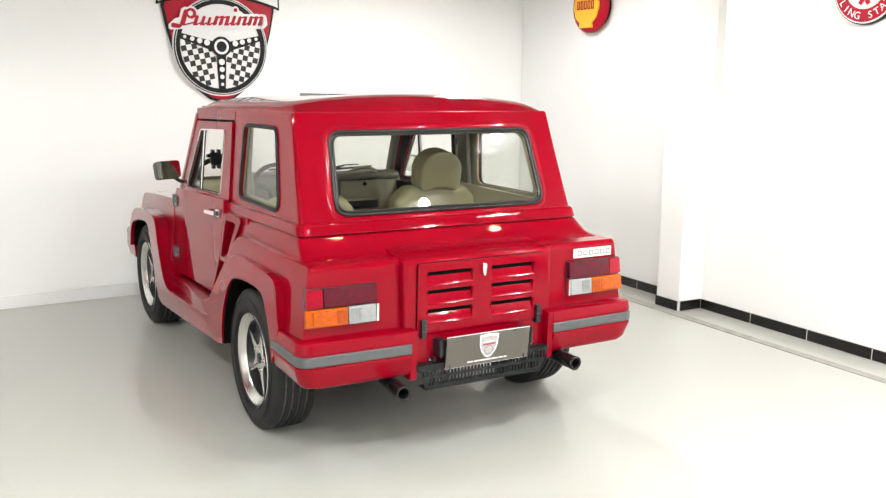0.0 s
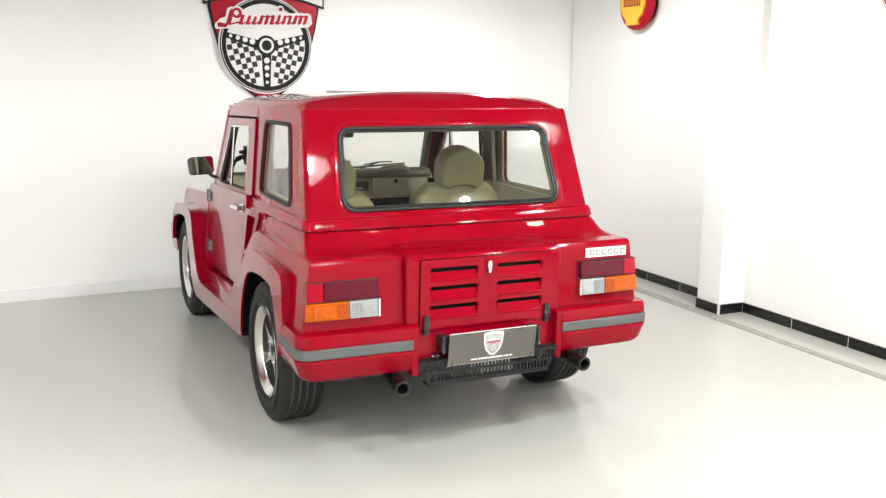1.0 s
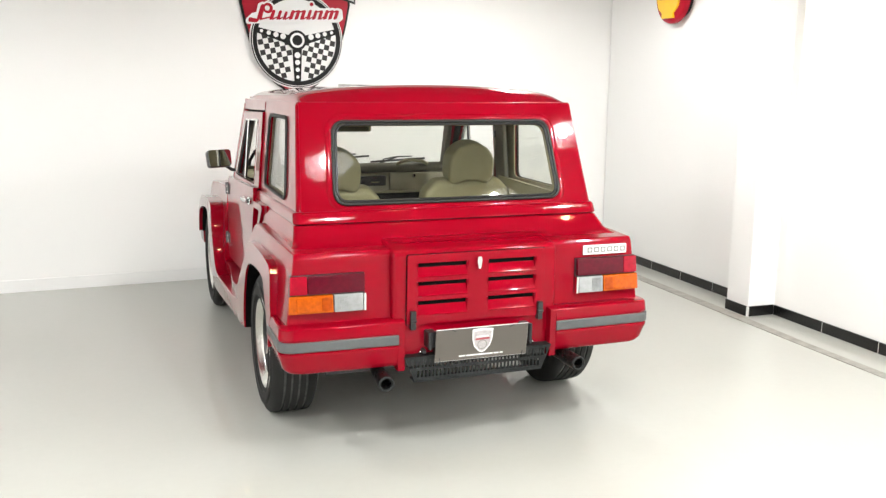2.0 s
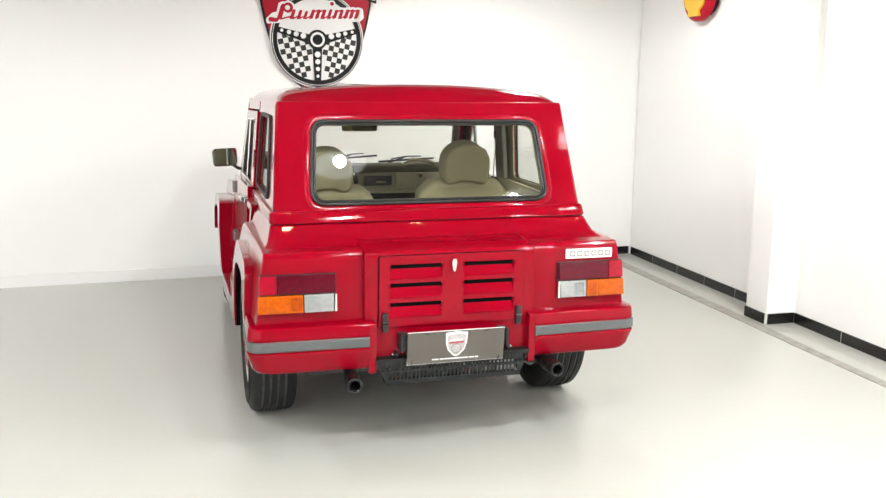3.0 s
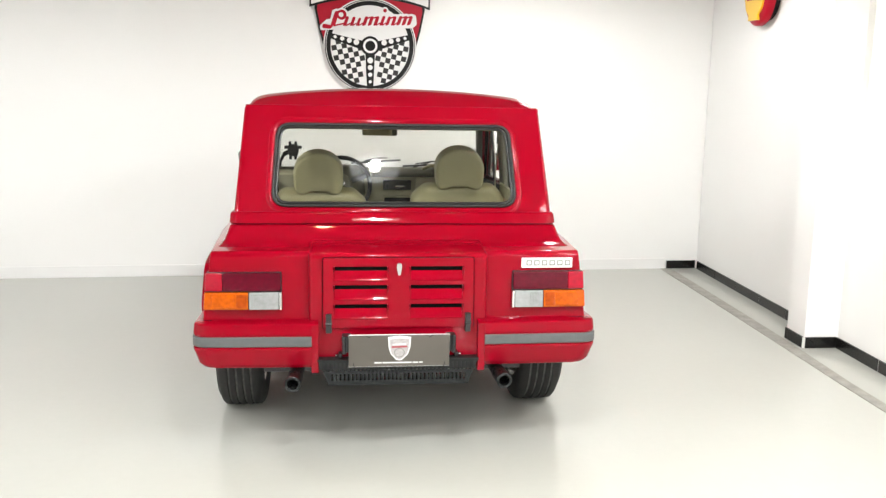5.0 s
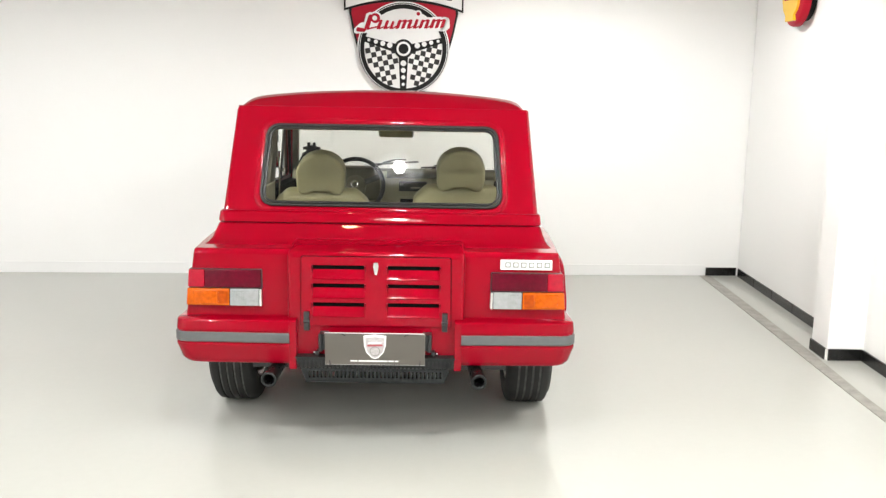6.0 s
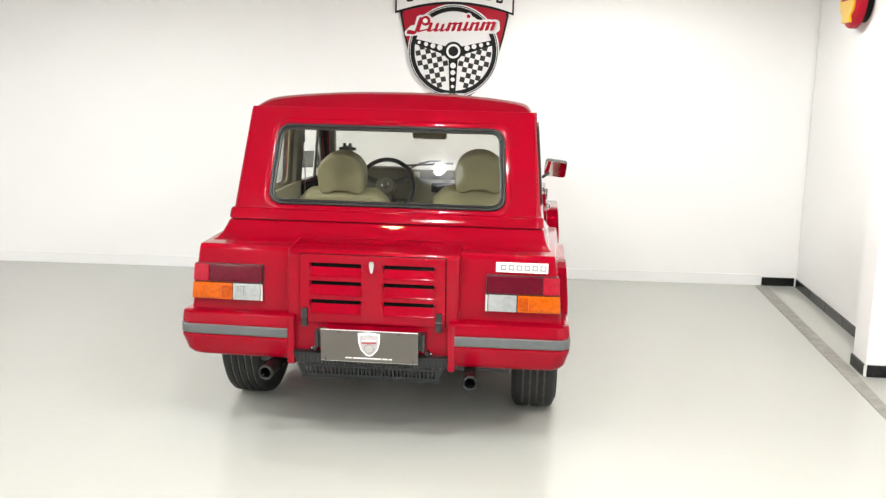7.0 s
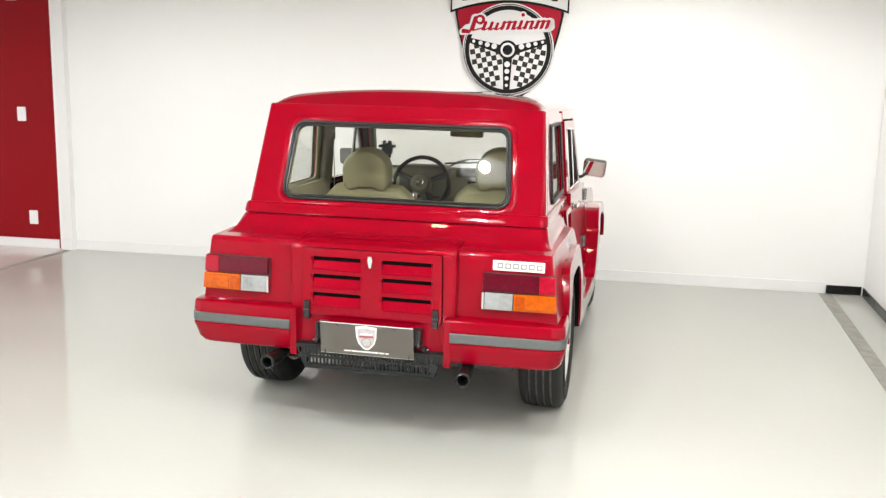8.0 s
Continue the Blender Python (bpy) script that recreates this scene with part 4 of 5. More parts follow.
# nose
BONNET = ((2.20, 0.885), (2.30, 0.868), (2.6, 0.832), (2.8, 0.820), (2.95, 0.810), (3.05, 0.785), (3.10, 0.64))
edge_x = [-0.705, -0.70, -0.68] + list(np.linspace(-0.64, 0.64, 17)) + [0.68, 0.70, 0.705]
part("bonnet", skin([[(x, y, z0 + (0.02 * (1 - (x / 0.64) ** 2) if abs(x) <= 0.641 else -2.2 * (abs(x) - 0.64) ** 1.15)) for x in edge_x] for y, z0 in BONNET]), RED, car)
part("cowl", prism([(2.12, 0.70), (2.12, 0.895), (2.30, 0.885), (2.34, 0.70)], -0.665, 0.665, "x"), RED, car, bevel=0.015)
part("nose_panel", box(-0.74, 0.74, 2.98, 3.11, 0.36, 0.66), RED, car, bevel=0.02)
part("front_bumper", prism(rounded([(3.02, 0.375), (3.09, 0.545), (3.23, 0.552), (3.285, 0.53), (3.285, 0.43), (3.20, 0.375)], [0.01, 0.01, 0.02, 0.02, 0.03, 0.03], 3), -0.785, 0.785, "x"), RED, car, "red front bumper", bevel=0.015)
for s in (-1, 1):
    part("headlamp", lathe([(3.125, 0.0), (3.125, 0.085), (3.11, 0.09), (3.10, 0.09)], "y", 24), CHROME, car, m=pose(s * 0.52, 0, 0.64))
    x0, z0, x1, z1 = (-0.168, 1.000, 0.137, 1.022) if s < 0 else (0.150, 0.984, 0.50, 1.002)
    w = tube([(x0, 2.152, z0), (x1, 2.142, z1)], 0.006, 6)
    tube([(x0 + 0.08, 2.158, z0 + 0.014), ((x0 + x1) / 2, 2.160, (z0 + z1) / 2 + 0.020), (x1 - 0.08, 2.152, z1 + 0.012)], 0.004, 6, bm=w)
    xm, zm = (x0 + x1) / 2, (z0 + z1) / 2
    tube([(xm, 2.162, zm + 0.018), (xm - 0.10, 2.178, zm - 0.018), (xm - 0.22, 2.205, 0.925)], 0.005, 6, bm=w)
    part("wiper", w, BLACK, car, "black windscreen wiper")


# bumper halves: the outline runs from the middle, round the corner and along the side
def bump_path(d, dx=0.0):
    c = 0.055
    X, Y = 0.805 + d + dx, 0.0 - d
    pts = [(x, Y + 0.012 * max(0, (x - 0.35) / 0.45)) for x in np.linspace(0.345, X - c, 8)]
    pts += [(X - c + c * math.sin(a), Y + 0.012 + c - c * math.cos(a)) for a in np.linspace(0.15, math.pi / 2, 7)]
    pts += [(X - 0.006 * t, y) for t, y in ((0.3, 0.15), (0.7, 0.24), (1.0, 0.335))]
    return pts


def bump_shell(name, rings, s, material, parent, label=""):
    rows = [[(s * x, y, z) for x, y in bump_path(d, dx)] for d, dx, z in rings]
    bm = skin(rows, closed_u=True)
    bm.verts.ensure_lookup_table()
    n = len(rows[0])
    for j in (0, n - 1):
        bm.faces.new([bm.verts[i * n + j] for i in range(len(rows))])
    return part(name, bm, material, parent, label, even=True)


for s in (-1, 1):
    b = bump_shell("rear_bumper", [(-0.05, 0.0, 0.368), (-0.030, -0.010, 0.369), (-0.020, -0.006, 0.374), (-0.010, -0.002, 0.392), (-0.001, 0.0, 0.432), (0.0035, 0.0, 0.446), (0.0045, 0, 0.454), (0.0035, 0, 0.458), (0.0, 0, 0.460), (0.0, 0, 0.508), (0.003, 0, 0.511), (0.003, 0, 0.514), (0.000, 0, 0.548), (-0.003, 0, 0.5535), (-0.008, 0, 0.556), (-0.03, 0, 0.558), (-0.09, 0, 0.560), (-0.09, 0, 0.368)], s, RED, car, "red moulded corner bumper")
    bump_shell("rubber_strip", [(0.002, 0, 0.463), (0.006, 0, 0.467), (0.006, 0, 0.500), (0.002, 0, 0.504), (-0.01, 0, 0.504), (-0.01, 0, 0.463)], s, STRIPE, b, "grey rubber bumper strip")
    part("bumper_return", prism(rounded([(0.006, 0.352), (0.000, 0.556), (0.06, 0.559), (0.06, 0.352)], [0.006, 0.010, 0, 0], 3), s * 0.318, s * 0.3465, "x"), RED, b, bevel=0.006, seg=3)

# tail lamps
for s in (-1, 1):
    tl = part("tail_lamp", prism([(s * 0.461, 0.600), (s * 0.762, 0.600), (s * 0.753, 0.750), (s * 0.463, 0.750)], 0.070, 0.10, "y"), BLACK, car, "rectangular tail lamp", bevel=0.003)
    yy = lambda z: 0.046 + 0.012 * (z - 0.6) / 0.15

    def lens(name, x0, x1, z0, z1, material, label, proud=0.0):
        bm = box(s * x0, s * x1, 0.0, 0.022, z0, z1)
        for v in bm.verts:
            v.co.y += yy(v.co.z) - proud
            if x1 > 0.75 and abs(v.co.x) > 0.75:
                v.co.x -= s * 0.055 * (v.co.z - 0.6)
                if v.co.y < yy(v.co.z) + 0.01:
                    v.co.y += 0.006
        return part(name, bm, material, tl, label, bevel=0.004)

    lens("red_lens", 0.466, 0.690, 0.677, 0.748, LENSRED, "dark red lens")
    lens("stop_lens", 0.6915, 0.764, 0.677, 0.748, LENSBRIGHT, "brighter red stop lens")
    lens("amber_lens", 0.592, 0.766, 0.603, 0.672, LENSAMBER, "amber indicator lens")
    lens("amber_window", 0.642, 0.735, 0.610, 0.664, LENSAMBER, "amber indicator lens", 0.001)
    lens("amber_window", 0.597, 0.638, 0.610, 0.664, LENSDEEP, "deep amber lens", 0.001)
    lens("reverse_lens", 0.473, 0.589, 0.603, 0.672, LENSCLEAR, "clear ribbed reversing lens")
    bm = bmesh.new()
    for i in range(7):
        box(s * (0.536 + i * 0.0065), s * (0.540 + i * 0.0065), 0.046, 0.052, 0.612, 0.662, bm)
    part("lens_rib", bm, LENSCLEAR, tl)
    part("chrome_edge", box(s * 0.462, s * 0.471, 0.050, 0.075, 0.602, 0.672), CHROME, tl, "bright lens edge", bevel=0.001)

# badge on the tail
badge = part("badge", box(0.500, 0.710, 0.078, 0.084, 0.762, 0.803), WHITE, car, "white rectangular badge with dark bars", bevel=0.002)
badge.matrix_basis = pose(0, -0.006, 0.0)
for i in range(6):
    x = 0.519 + i * 0.0318
    part("print_bar", plate([(x - 0.0005, 0.771), (x + 0.0235, 0.771), (x + 0.0235, 0.794), (x - 0.0005, 0.794)], [[(x + 0.0055, 0.7765), (x + 0.0185, 0.7765), (x + 0.0185, 0.7885), (x + 0.0055, 0.7885)]], lambda u, v: (u, 0.0762, v), lambda u, v: (u, 0.0782, v)), GREYPRINT, badge, smooth=False)

# number plate blank, its holder and the slotted skirt below
holder = part("plate_holder", box(-0.19, 0.19, 0.004, 0.05, 0.40, 0.49), BLACK, car, "black plate holder", bevel=0.01)
for s in (-1, 1):
    bm = box(s * 0.19, s * 0.226, -0.010, 0.045, 0.440, 0.505)
    box(s * 0.226, s * 0.240, 0.010, 0.045, 0.412, 0.430, bm)
    tube([(s * 0.218, -0.012, 0.436), (s * 0.218, -0.012, 0.508)], 0.009, 10, bm=bm)
    part("plate_lamp", bm, BLACK, holder, "black plate lamp bracket", bevel=0.004)
    bm = bmesh.new()
    bmesh.ops.create_uvsphere(bm, u_segments=10, v_segments=6, radius=0.008)
    part("bolt", bm, CHROME, holder, m=pose(s * 0.247, 0.028, 0.418))
tilt = pose(0, -0.022, 0.450, 7, 0, 0)
num = part("number_plate", prism(rounded([(-0.2, -0.068), (0.2, -0.068), (0.2, 0.068), (-0.2, 0.068)], 0.004, 2), -0.002, 0.002, "y"), PLATE, car, "dark grey display plate with a small shield print", m=tilt, bevel=0.001, seg=1)
part("plate_edge", tube([(-0.199, 0, -0.067), (0.199, 0, -0.067), (0.199, 0, 0.067), (-0.199, 0, 0.067)], 0.0022, 6, True), GROUT, num, "pale plate edge")
mini = [(x * 0.108, z * 0.108 + 0.002) for x, z in [(-0.42, 0.52), (0.0, 0.57), (0.42, 0.52), (0.40, 0.12), (0.32, -0.15), (0.12, -0.37), (0.0, -0.41), (-0.12, -0.37), (-0.32, -0.15), (-0.40, 0.12)]]
part("print_shield", prism(mini, -0.0028, -0.0018, "y"), WHITE, num, smooth=False)
SOFT = mat("pale_grey_print", (0.42, 0.39, 0.39), 0.4, vary=0.25, scale=160)
part("print_field", prism([(x * 0.86, z * 0.86 - 0.001) for x, z in mini], -0.0034, -0.0026, "y"), SOFT, num, smooth=False)
part("print_band", prism([(-0.031, 0.012), (0.031, 0.014), (0.030, 0.022), (-0.030, 0.020)], -0.0038, -0.0030, "y"), mat("faded_red_print", (0.34, 0.06, 0.07), 0.4), num, smooth=False)
part("print_script", prism([(-0.026, 0.024), (0.026, 0.026), (0.026, 0.031), (-0.026, 0.029)], -0.0038, -0.0030, "y"), WHITE, num, smooth=False)
part("print_wheel", plate(circle(0, -0.008, 0.021, 24), [circle(0, -0.008, 0.0175, 24)], lambda u, v: (u, -0.0038, v), lambda u, v: (u, -0.0030, v)), GREYPRINT, num, smooth=False)
for x0, x1 in ((-0.098, -0.070), (-0.066, 0.050), (0.054, 0.076), (0.080, 0.094)):
    part("print_bar", prism([(x0, -0.054), (x1, -0.054), (x1, -0.0485), (x0, -0.0485)], -0.0028, -0.0018, "y"), WHITE, num, smooth=False)
for x, z, a in ((-0.125, 0.062, 30), (0.125, 0.062, -30), (-0.18, -0.06, 80), (0.18, -0.06, 100)):
    part("cable_tie", box(-0.009, 0.009, -0.005, -0.002, -0.0015, 0.0015), BLACK, num, m=pose(x, 0, z, 0, a, 0))

outline = [(-0.320, 0.408), (0.320, 0.408), (0.280, 0.308), (-0.280, 0.308)]
holes = []
for i in range(38):
    x = -0.296 + i * 0.016
    if abs(x) < 0.300:
        holes.append([(x - 0.0042, 0.362), (x + 0.0042, 0.362), (x + 0.0042, 0.396), (x - 0.0042, 0.396)])
    if abs(x) < 0.272:
        holes.append([(x - 0.0042, 0.322), (x + 0.0042, 0.322), (x + 0.0042, 0.350), (x - 0.0042, 0.350)])
skirt = part("engine_skirt", plate(outline, holes, lambda u, v: (u, -0.004 + 0.06 * (0.36 - v), v), lambda u, v: (u, 0.0 + 0.06 * (0.36 - v), v)), GRILLE, car, "dark grey slotted steel skirt", smooth=False)
part("skirt_fold", box(-0.322, 0.322, -0.006, 0.045, 0.402, 0.409), GRILLE, skirt, bevel=0.002)
part("skirt_fold", box(-0.281, 0.281, -0.004, 0.06, 0.303, 0.309), GRILLE, skirt, bevel=0.002)

# exhaust tail pipes
for s in (-1, 1):
    prof = [(-0.070, 0.024), (-0.073, 0.030), (-0.070, 0.034), (0.02, 0.034), (0.03, 0.030), (0.28, 0.030), (0.28, 0.0), (0.20, 0.0001), (0.02, 0.022), (-0.060, 0.0235)]
    ex = part("tail_pipe", lathe(prof, "y", 28, closed=True), PIPE, car, "blackened steel tail pipe", m=pose(s * 0.412, 0, 0.336) @ pose(0, 0, 0, 2, 0, s * 4) @ Matrix.Diagonal((0.9, 1, 0.9, 1)))
    # near-black disc gives the pipe's inside its shade
    part("pipe_bore", lathe([(0.015, 0.0), (0.015, 0.023)], "y", 20), GAP, ex)
    part("pipe_rim", lathe([(-0.0735, 0.0245), (-0.0755, 0.030), (-0.0725, 0.0345), (-0.066, 0.0350), (-0.066, 0.0340)], "y", 28), GRILLE, ex, "worn pipe rim")

# wheels
tyre_prof = []
W, R = 0.098, 0.314
for a, r in [(-0.070, 0.196), (-0.088, 0.205), (-0.098, 0.225), (-0.103, 0.252), (-0.099, 0.280), (-0.090, 0.300), (-0.080, 0.310)]:
    tyre_prof.append((a, r))
for g in (-0.048, -0.016, 0.016, 0.048):
    tyre_prof += [(g - 0.0055, 0.3135), (g - 0.0045, 0.306), (g + 0.0045, 0.306), (g + 0.0055, 0.3135)]
tyre_prof += [(-a, r) for a, r in reversed(tyre_prof[:7])]
rim_prof = [(-0.064, 0.168), (-0.070, 0.171), (-0.074, 0.177), (-0.084, 0.187), (-0.091, 0.196), (-0.093, 0.201), (-0.089, 0.206), (-0.078, 0.202), (-0.060, 0.192), (0.02, 0.182), (0.055, 0.178), (0.07, 0.195), (0.09, 0.204), (0.085, 0.19), (0.06, 0.172), (0.0, 0.172), (-0.055, 0.172)]
star = []
for i in range(5):
    a = math.pi + i * 2 * math.pi / 5
    for da, r in ((0.0, 0.166), (0.035, 0.140), (0.085, 0.112), (0.17, 0.086), (0.32, 0.066), (math.pi / 5, 0.057), (2 * math.pi / 5 - 0.32, 0.066), (2 * math.pi / 5 - 0.17, 0.086), (2 * math.pi / 5 - 0.085, 0.112), (2 * math.pi / 5 - 0.035, 0.140)):
        star.append((r * math.cos(a + da), r * math.sin(a + da)))
first = None
for y in (0.70, 2.76):
    for s in (-1, 1):
        m = pose(s * 0.674, y, 0.314, 0, 0, 0 if s < 0 else 180)
        if first is None:
            first = part("wheel", lathe([(-0.026, 0.0), (-0.026, 0.152), (-0.032, 0.160), (-0.0635, 0.1672), (-0.060, 0.171), (0.0, 0.171), (0.03, 0.160), (0.03, 0.0)], "x", 40), BLACK, car, "alloy wheel with black centre", m=m)
            part("tyre", lathe(tyre_prof, "x", 72, closed=True), TYRE, first, "black tyre with grooved tread")
            for g in (-0.048, -0.016, 0.016, 0.048):
                part("tread_groove", lathe([(g - 0.0044, 0.3064), (g + 0.0044, 0.3064)], "x", 72), DUSTY, first, "dusty grey tread groove")
            for r in (0.218, 0.262, 0.272):
                part("sidewall_ridge", lathe([(-0.0995, r - 0.002), (-0.1045, r), (-0.0995, r + 0.002)], "x", 72), TYRE, first)
            part("rim", lathe(rim_prof, "x", 64, closed=True), ALLOY, first, "polished alloy rim")
            part("star_spoke", prism(star, -0.060, -0.044, "x"), ALLOY, first, "polished star spokes", bevel=0.002, seg=1)
            part("hub_cap", lathe([(-0.066, 0.0), (-0.066, 0.018), (-0.063, 0.024), (-0.050, 0.027)], "x", 20), BLACK, first)
            for i in range(5):
                a = math.pi + (i + 0.0) * 2 * math.pi / 5
                part("wheel_nut", lathe([(-0.068, 0.0), (-0.068, 0.006), (-0.058, 0.008)], "x", 8), CHROME, first, m=pose(0, 0.052 * math.cos(a), 0.052 * math.sin(a)))
        else:
            w = share("wheel", first, car, m)
            w["label"] = "alloy wheel with black centre"
            for c in first.children:
                k = share(c.name.split(".")[0], c, w, c.matrix_basis)
                for mod in c.modifiers:
                    k.modifiers.new("weighted", "WEIGHTED_NORMAL").keep_sharp = True
                if "label" in c:
                    k["label"] = c["label"]

# ---- inside the car ----
part("cabin_floor", box(-0.64, 0.64, 0.62, 2.28, 0.40, 0.44), CARPET, car, "dark beige carpet")
part("load_deck", prism([(0.60, 0.42), (0.60, 0.862), (0.88, 0.845), (0.93, 0.42)], -0.62, 0.62, "x"), CARPET, car, "beige carpeted rear deck", bevel=0.02)
for s in (-1, 1):
    part("side_trim", plate([(0.40, 0.86), (1.22, 0.86), (1.22, 0.985), (0.40, 0.97)], [], lambda u, v: (s * 0.617, u, v), lambda u, v: (s * 0.600, u, v)), TRIMBEIGE, car, "beige side trim", bevel=0.004)
    surround = plate([(0.46, 0.955), (1.26, 0.965), (1.25, 1.37), (0.54, 1.37)], [rounded([(0.592, 0.983), (1.125, 0.987), (1.088, 1.312), (0.679, 1.313)], 0.04, 5)], side_pt(s, -0.0135), side_pt(s, -0.020))
    part("quarter_trim", surround, TRIMBEIGE, car, "beige trim round the quarter window")
part("rear_sill_trim", box(-0.60, 0.60, 0.378, 0.392, 0.86, 0.985), TRIMBEIGE, car, "beige trim below the rear window", bevel=0.003)
rear_trim = plate([(-0.615, 0.955), (0.615, 0.955), (0.59, 1.38), (-0.59, 1.38)], [rounded([(-0.508, 0.984), (0.513, 0.984), (0.490, 1.305), (-0.487, 1.305)], 0.05, 6)], rear_pt(-0.0125), rear_pt(-0.042))
part("rear_trim", rear_trim, TRIMBEIGE, car, "beige trim round the rear window")


def seat(s):
    x = s * 0.352 + 0.012
    body = part("seat", prism(rounded([(-0.235, -0.02), (0.235, -0.02), (0.250, 0.25), (0.240, 0.43), (0.175, 0.492), (-0.175, 0.492), (-0.240, 0.43), (-0.250, 0.25)], 0.06, 4), -0.055, 0.055, "y"), BEIGE, car, "beige leatherette bucket seat", bevel=0.035, seg=4, m=pose(x, 1.20, 0.497 + s * 0.013, 13, 0, 0))
    part("cushion", prism(rounded([(-0.24, -0.02), (0.24, -0.02), (0.23, 0.46), (-0.23, 0.46)], 0.05, 4), -0.03, 0.11, "z"), BEIGE, body, "seat cushion", bevel=0.035, seg=4)
    part("seat_base", box(-0.2, 0.2, 0.02, 0.40, -0.06, -0.02), BLACK, body)
    head = [(-0.119, 0.490)] + [(0.122 * math.cos(a), 0.570 + 0.107 * math.sin(a)) for a in np.linspace(math.pi, 0, 15)] + [(0.119, 0.490), (0.096, 0.464), (0.060, 0.470), (0.035, 0.482), (-0.035, 0.482), (-0.060, 0.470), (-0.096, 0.464)]
    bm = prism(head, -0.105, 0.020, "y")
    part("headrest", bm, BEIGE, body, "rounded beige headrest", bevel=0.022, seg=4, m=pose(0, 0.0, 0.010, -4, 0, 0))
    for a in (-0.06, 0.06):
        part("headrest_post", tube([(a, 0, 0.44), (a, 0.0, 0.50)], 0.007, 8), CHROME, body)


for s in (-1, 1):
    seat(s)
dash = part("dashboard", prism(rounded([(2.00, 0.66), (1.97, 0.80), (2.00, 0.945), (2.06, 0.980), (2.21, 0.950), (2.27, 0.66)], 0.025, 4), -0.63, 0.63, "x"), TRIMBEIGE, car, "beige dashboard", bevel=0.012, seg=3)
part("dash_top", prism([(2.03, 0.972), (2.06, 0.986), (2.205, 0.957), (2.205, 0.945)], -0.62, 0.62, "x"), DASH, dash, "dark dashboard top", bevel=0.004)
part("dash_roll", tube([(-0.05, 1.985, 0.958), (0.20, 1.980, 0.960), (0.60, 1.985, 0.957)], 0.026, 12), DASH, dash, "dark padded dashboard roll")
part("radio", box(0.022, 0.190, 1.955, 2.01, 0.858, 0.915), RADIO, dash, "dark grey car radio", bevel=0.003)
part("radio_display", box(0.095, 0.150, 1.952, 1.956, 0.876, 0.884), ALLOY, dash, "bright radio slot")
part("radio_knob", lathe([(1.940, 0.0), (1.940, 0.010), (1.957, 0.011)], "y", 14), BLACK, dash, m=pose(0.045, 0, 0.886))
# no opening here: a near-black plate carries the shelf's shade
part("dash_slot", box(0.03, 0.46, 1.962, 1.972, 0.765, 0.812), GAP, dash, "near-black plate painted as the shade in an open shelf")
part("shelf_lip", box(0.02, 0.53, 1.950, 1.985, 0.812, 0.824), TRIMBEIGE, dash, bevel=0.004)
part("instrument_hood", prism(rounded([(-0.42, 0.80), (-0.08, 0.80), (-0.10, 1.0), (-0.40, 1.0)], 0.05, 4), 1.935, 2.08, "y"), DASH, dash, "dark instrument hood", bevel=0.02, seg=3)
part("glovebox", box(0.215, 0.520, 1.956, 1.99, 0.830, 0.934), TRIMBEIGE, dash, "beige glovebox lid", bevel=0.006)
part("glovebox_lock", lathe([(1.952, 0.0), (1.952, 0.011), (1.965, 0.012)], "y", 14), CHROME, dash, m=pose(0.366, 0, 0.913))
part("grab_handle", tube([(0.258, 1.980, 0.972), (0.272, 1.962, 0.990), (0.305, 1.954, 1.004), (0.355, 1.952, 1.008), (0.410, 1.954, 1.004), (0.448, 1.962, 0.988), (0.462, 1.980, 0.970)], 0.010, 10), BEIGE, dash, "beige passenger grab handle")
wm = pose(-0.228, 1.775, 0.908, -24, 0, 0)
sw = part("steering_wheel", tube([(0.165 * math.cos(q), 0, 0.165 * math.sin(q)) for q in [2 * math.pi * i / 40 for i in range(40)]], 0.013, 10, True), BLACK, car, "black three-spoke steering wheel", m=wm)
part("hub", lathe([(-0.02, 0.0), (-0.02, 0.048), (-0.008, 0.062), (0.03, 0.064), (0.03, 0.0)], "y", 28), DASH, sw)
part("horn_ring", lathe([(-0.024, 0.014), (-0.027, 0.019), (-0.024, 0.024), (-0.019, 0.024)], "y", 20), ALLOY, sw, "bright horn ring")
part("horn_button", lathe([(-0.026, 0.0), (-0.026, 0.010), (-0.019, 0.014)], "y", 18), DASH, sw, "dark horn button")
part("column", tube([(0, 0.02, 0), (0, 0.30, -0.03)], 0.03, 12), BLACK, sw)
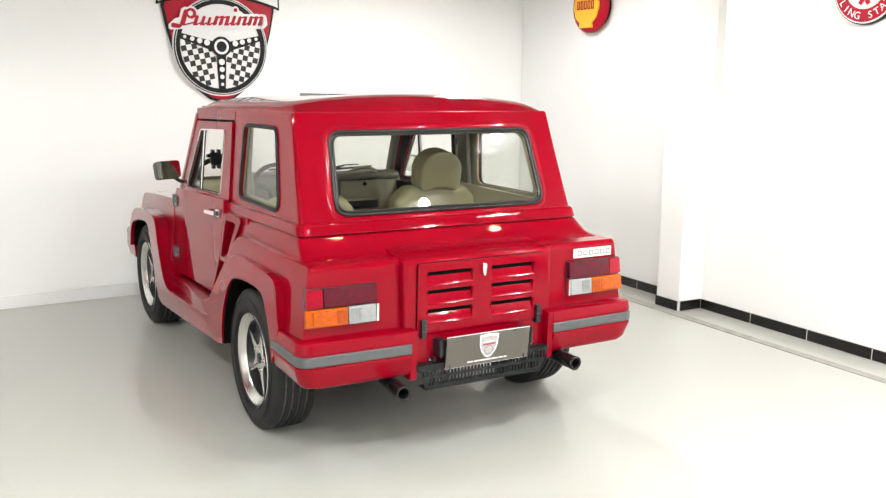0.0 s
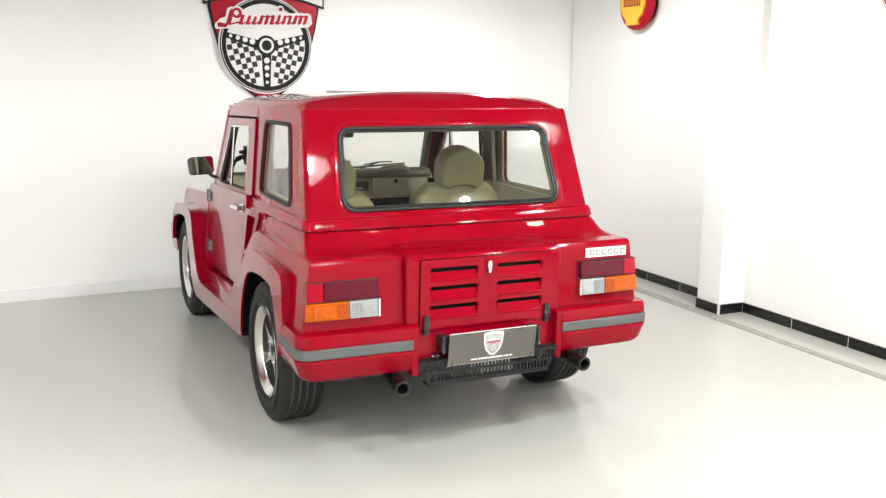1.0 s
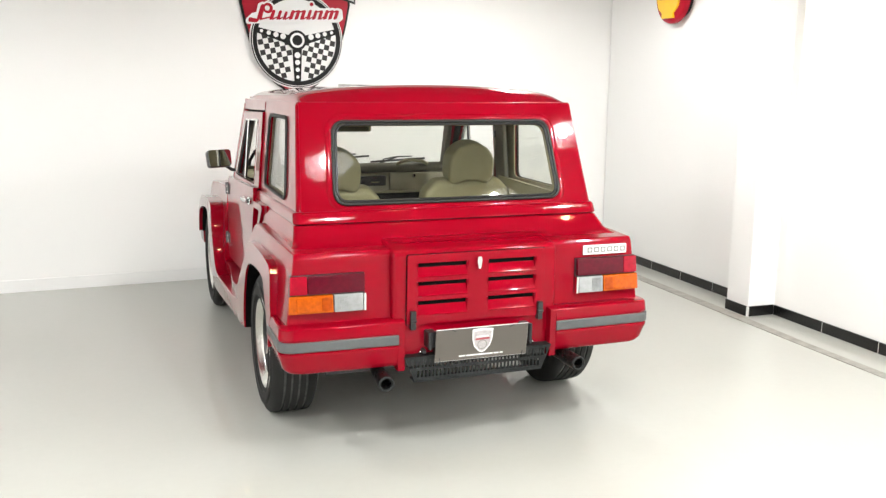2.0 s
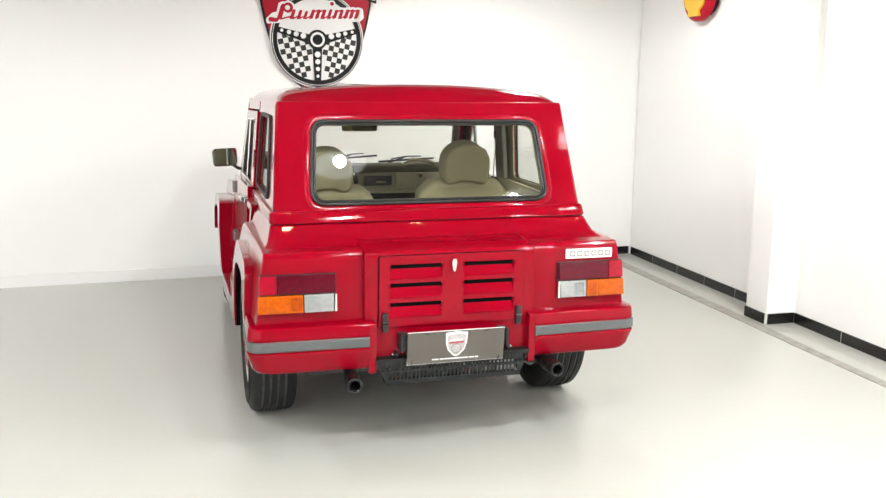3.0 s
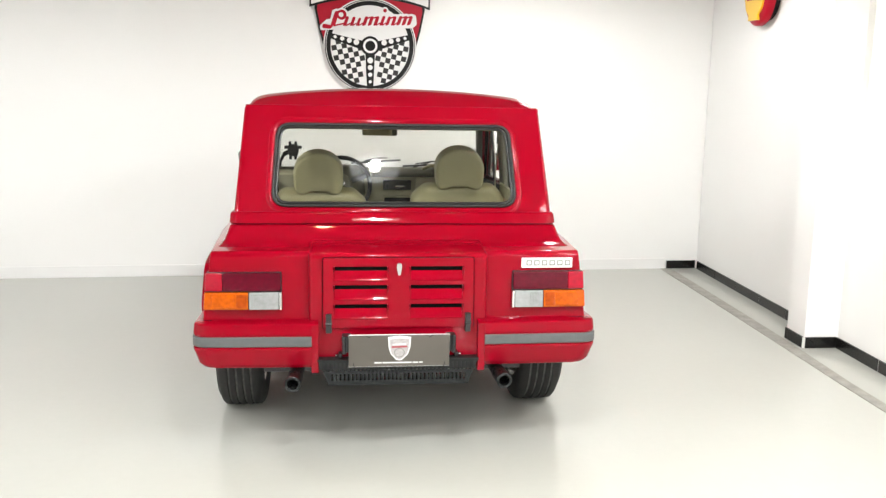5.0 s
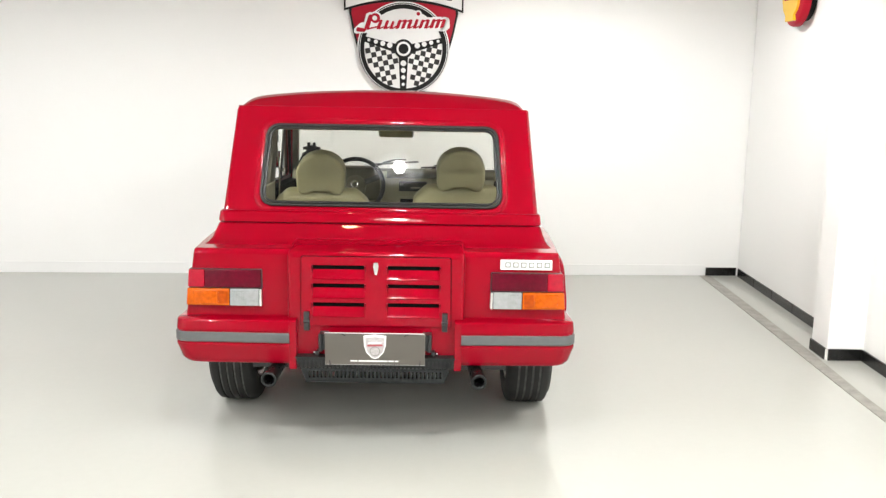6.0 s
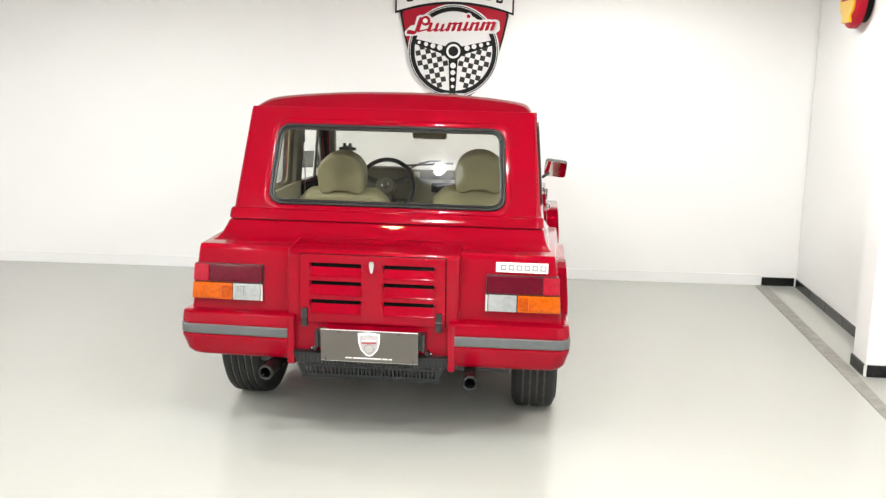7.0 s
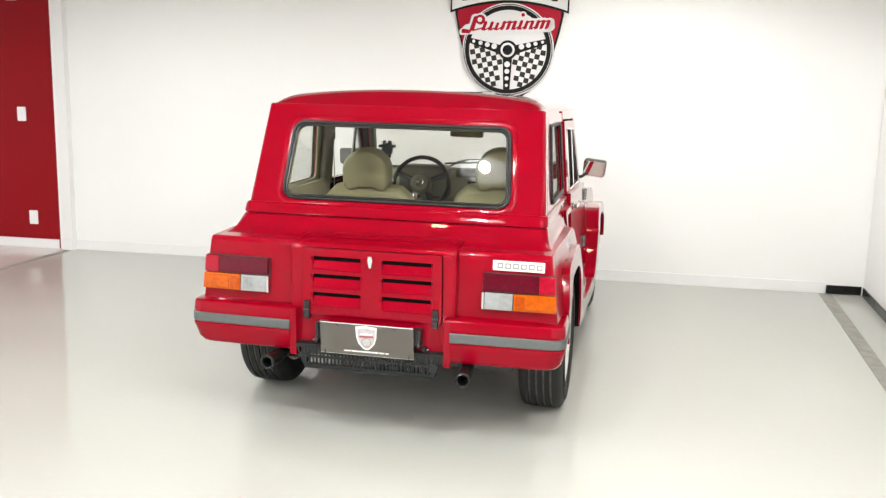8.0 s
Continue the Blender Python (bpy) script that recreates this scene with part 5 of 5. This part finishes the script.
for a in (22, 158, 250, 290):
    q = radians(a)
    part("spoke", tube([(0.045 * math.cos(q), 0, 0.045 * math.sin(q)), (0.16 * math.cos(q), 0, 0.16 * math.sin(q))], 0.017, 8, flat=(0.006, (0, 1, 0))), ALLOY if a == 250 else RADIO, sw)
rv = part("rear_view_mirror", prism(rounded([(-0.104, -0.022), (0.104, -0.022), (0.106, 0.022), (-0.106, 0.022)], 0.012, 4), 0.0, 0.025, "y"), BLACK, car, "rear view mirror", bevel=0.004, m=pose(0.0, 1.985, 1.200, 9, 0, -7))
part("mirror_glass", prism(rounded([(-0.099, -0.018), (0.099, -0.018), (0.101, 0.018), (-0.101, 0.018)], 0.01, 4), -0.004, 0.0005, "y"), MIRROR, rv, "mirror glass", smooth=False)
part("mirror_stem", tube([(0, 0.02, 0.01), (0, -0.035, 0.150)], 0.008, 8), BLACK, rv)
bm = prism(rounded([(-0.540, 1.048), (-0.488, 1.048), (-0.480, 1.085), (-0.488, 1.122), (-0.540, 1.122), (-0.548, 1.085)], 0.012, 3), 2.030, 2.060, "y")
for x0, x1, z0, z1 in ((-0.566, -0.540, 1.094, 1.112), (-0.488, -0.462, 1.094, 1.112), (-0.540, -0.524, 1.112, 1.138), (-0.506, -0.490, 1.112, 1.138), (-0.538, -0.522, 1.030, 1.052), (-0.508, -0.492, 1.030, 1.052)):
    box(x0, x1, 2.022, 2.058, z0, z1, bm)
tube([(-0.520, 2.058, 1.080), (-0.545, 2.075, 1.072), (-0.572, 2.092, 1.056)], 0.015, 10, bm=bm)
tube([(-0.572, 2.092, 1.056), (-0.596, 2.104, 1.010), (-0.600, 2.112, 0.965)], 0.010, 8, bm=bm)
part("phone_holder", bm, BLACK, car, "black phone holder", bevel=0.004)
for s in (-1, 1):
    part("seat_belt", tube([(s * 0.595, 1.25, 1.20), (s * 0.575, 1.22, 1.02), (s * 0.60, 1.27, 0.62)], 0.022, 8, flat=(0.0025, (s, -0.3, 0.1))), TRIMBEIGE, car, "beige seat belt webbing")
    part("belt_anchor", box(s * 0.585, s * 0.605, 1.235, 1.265, 1.185, 1.225), BLACK, car, bevel=0.004)
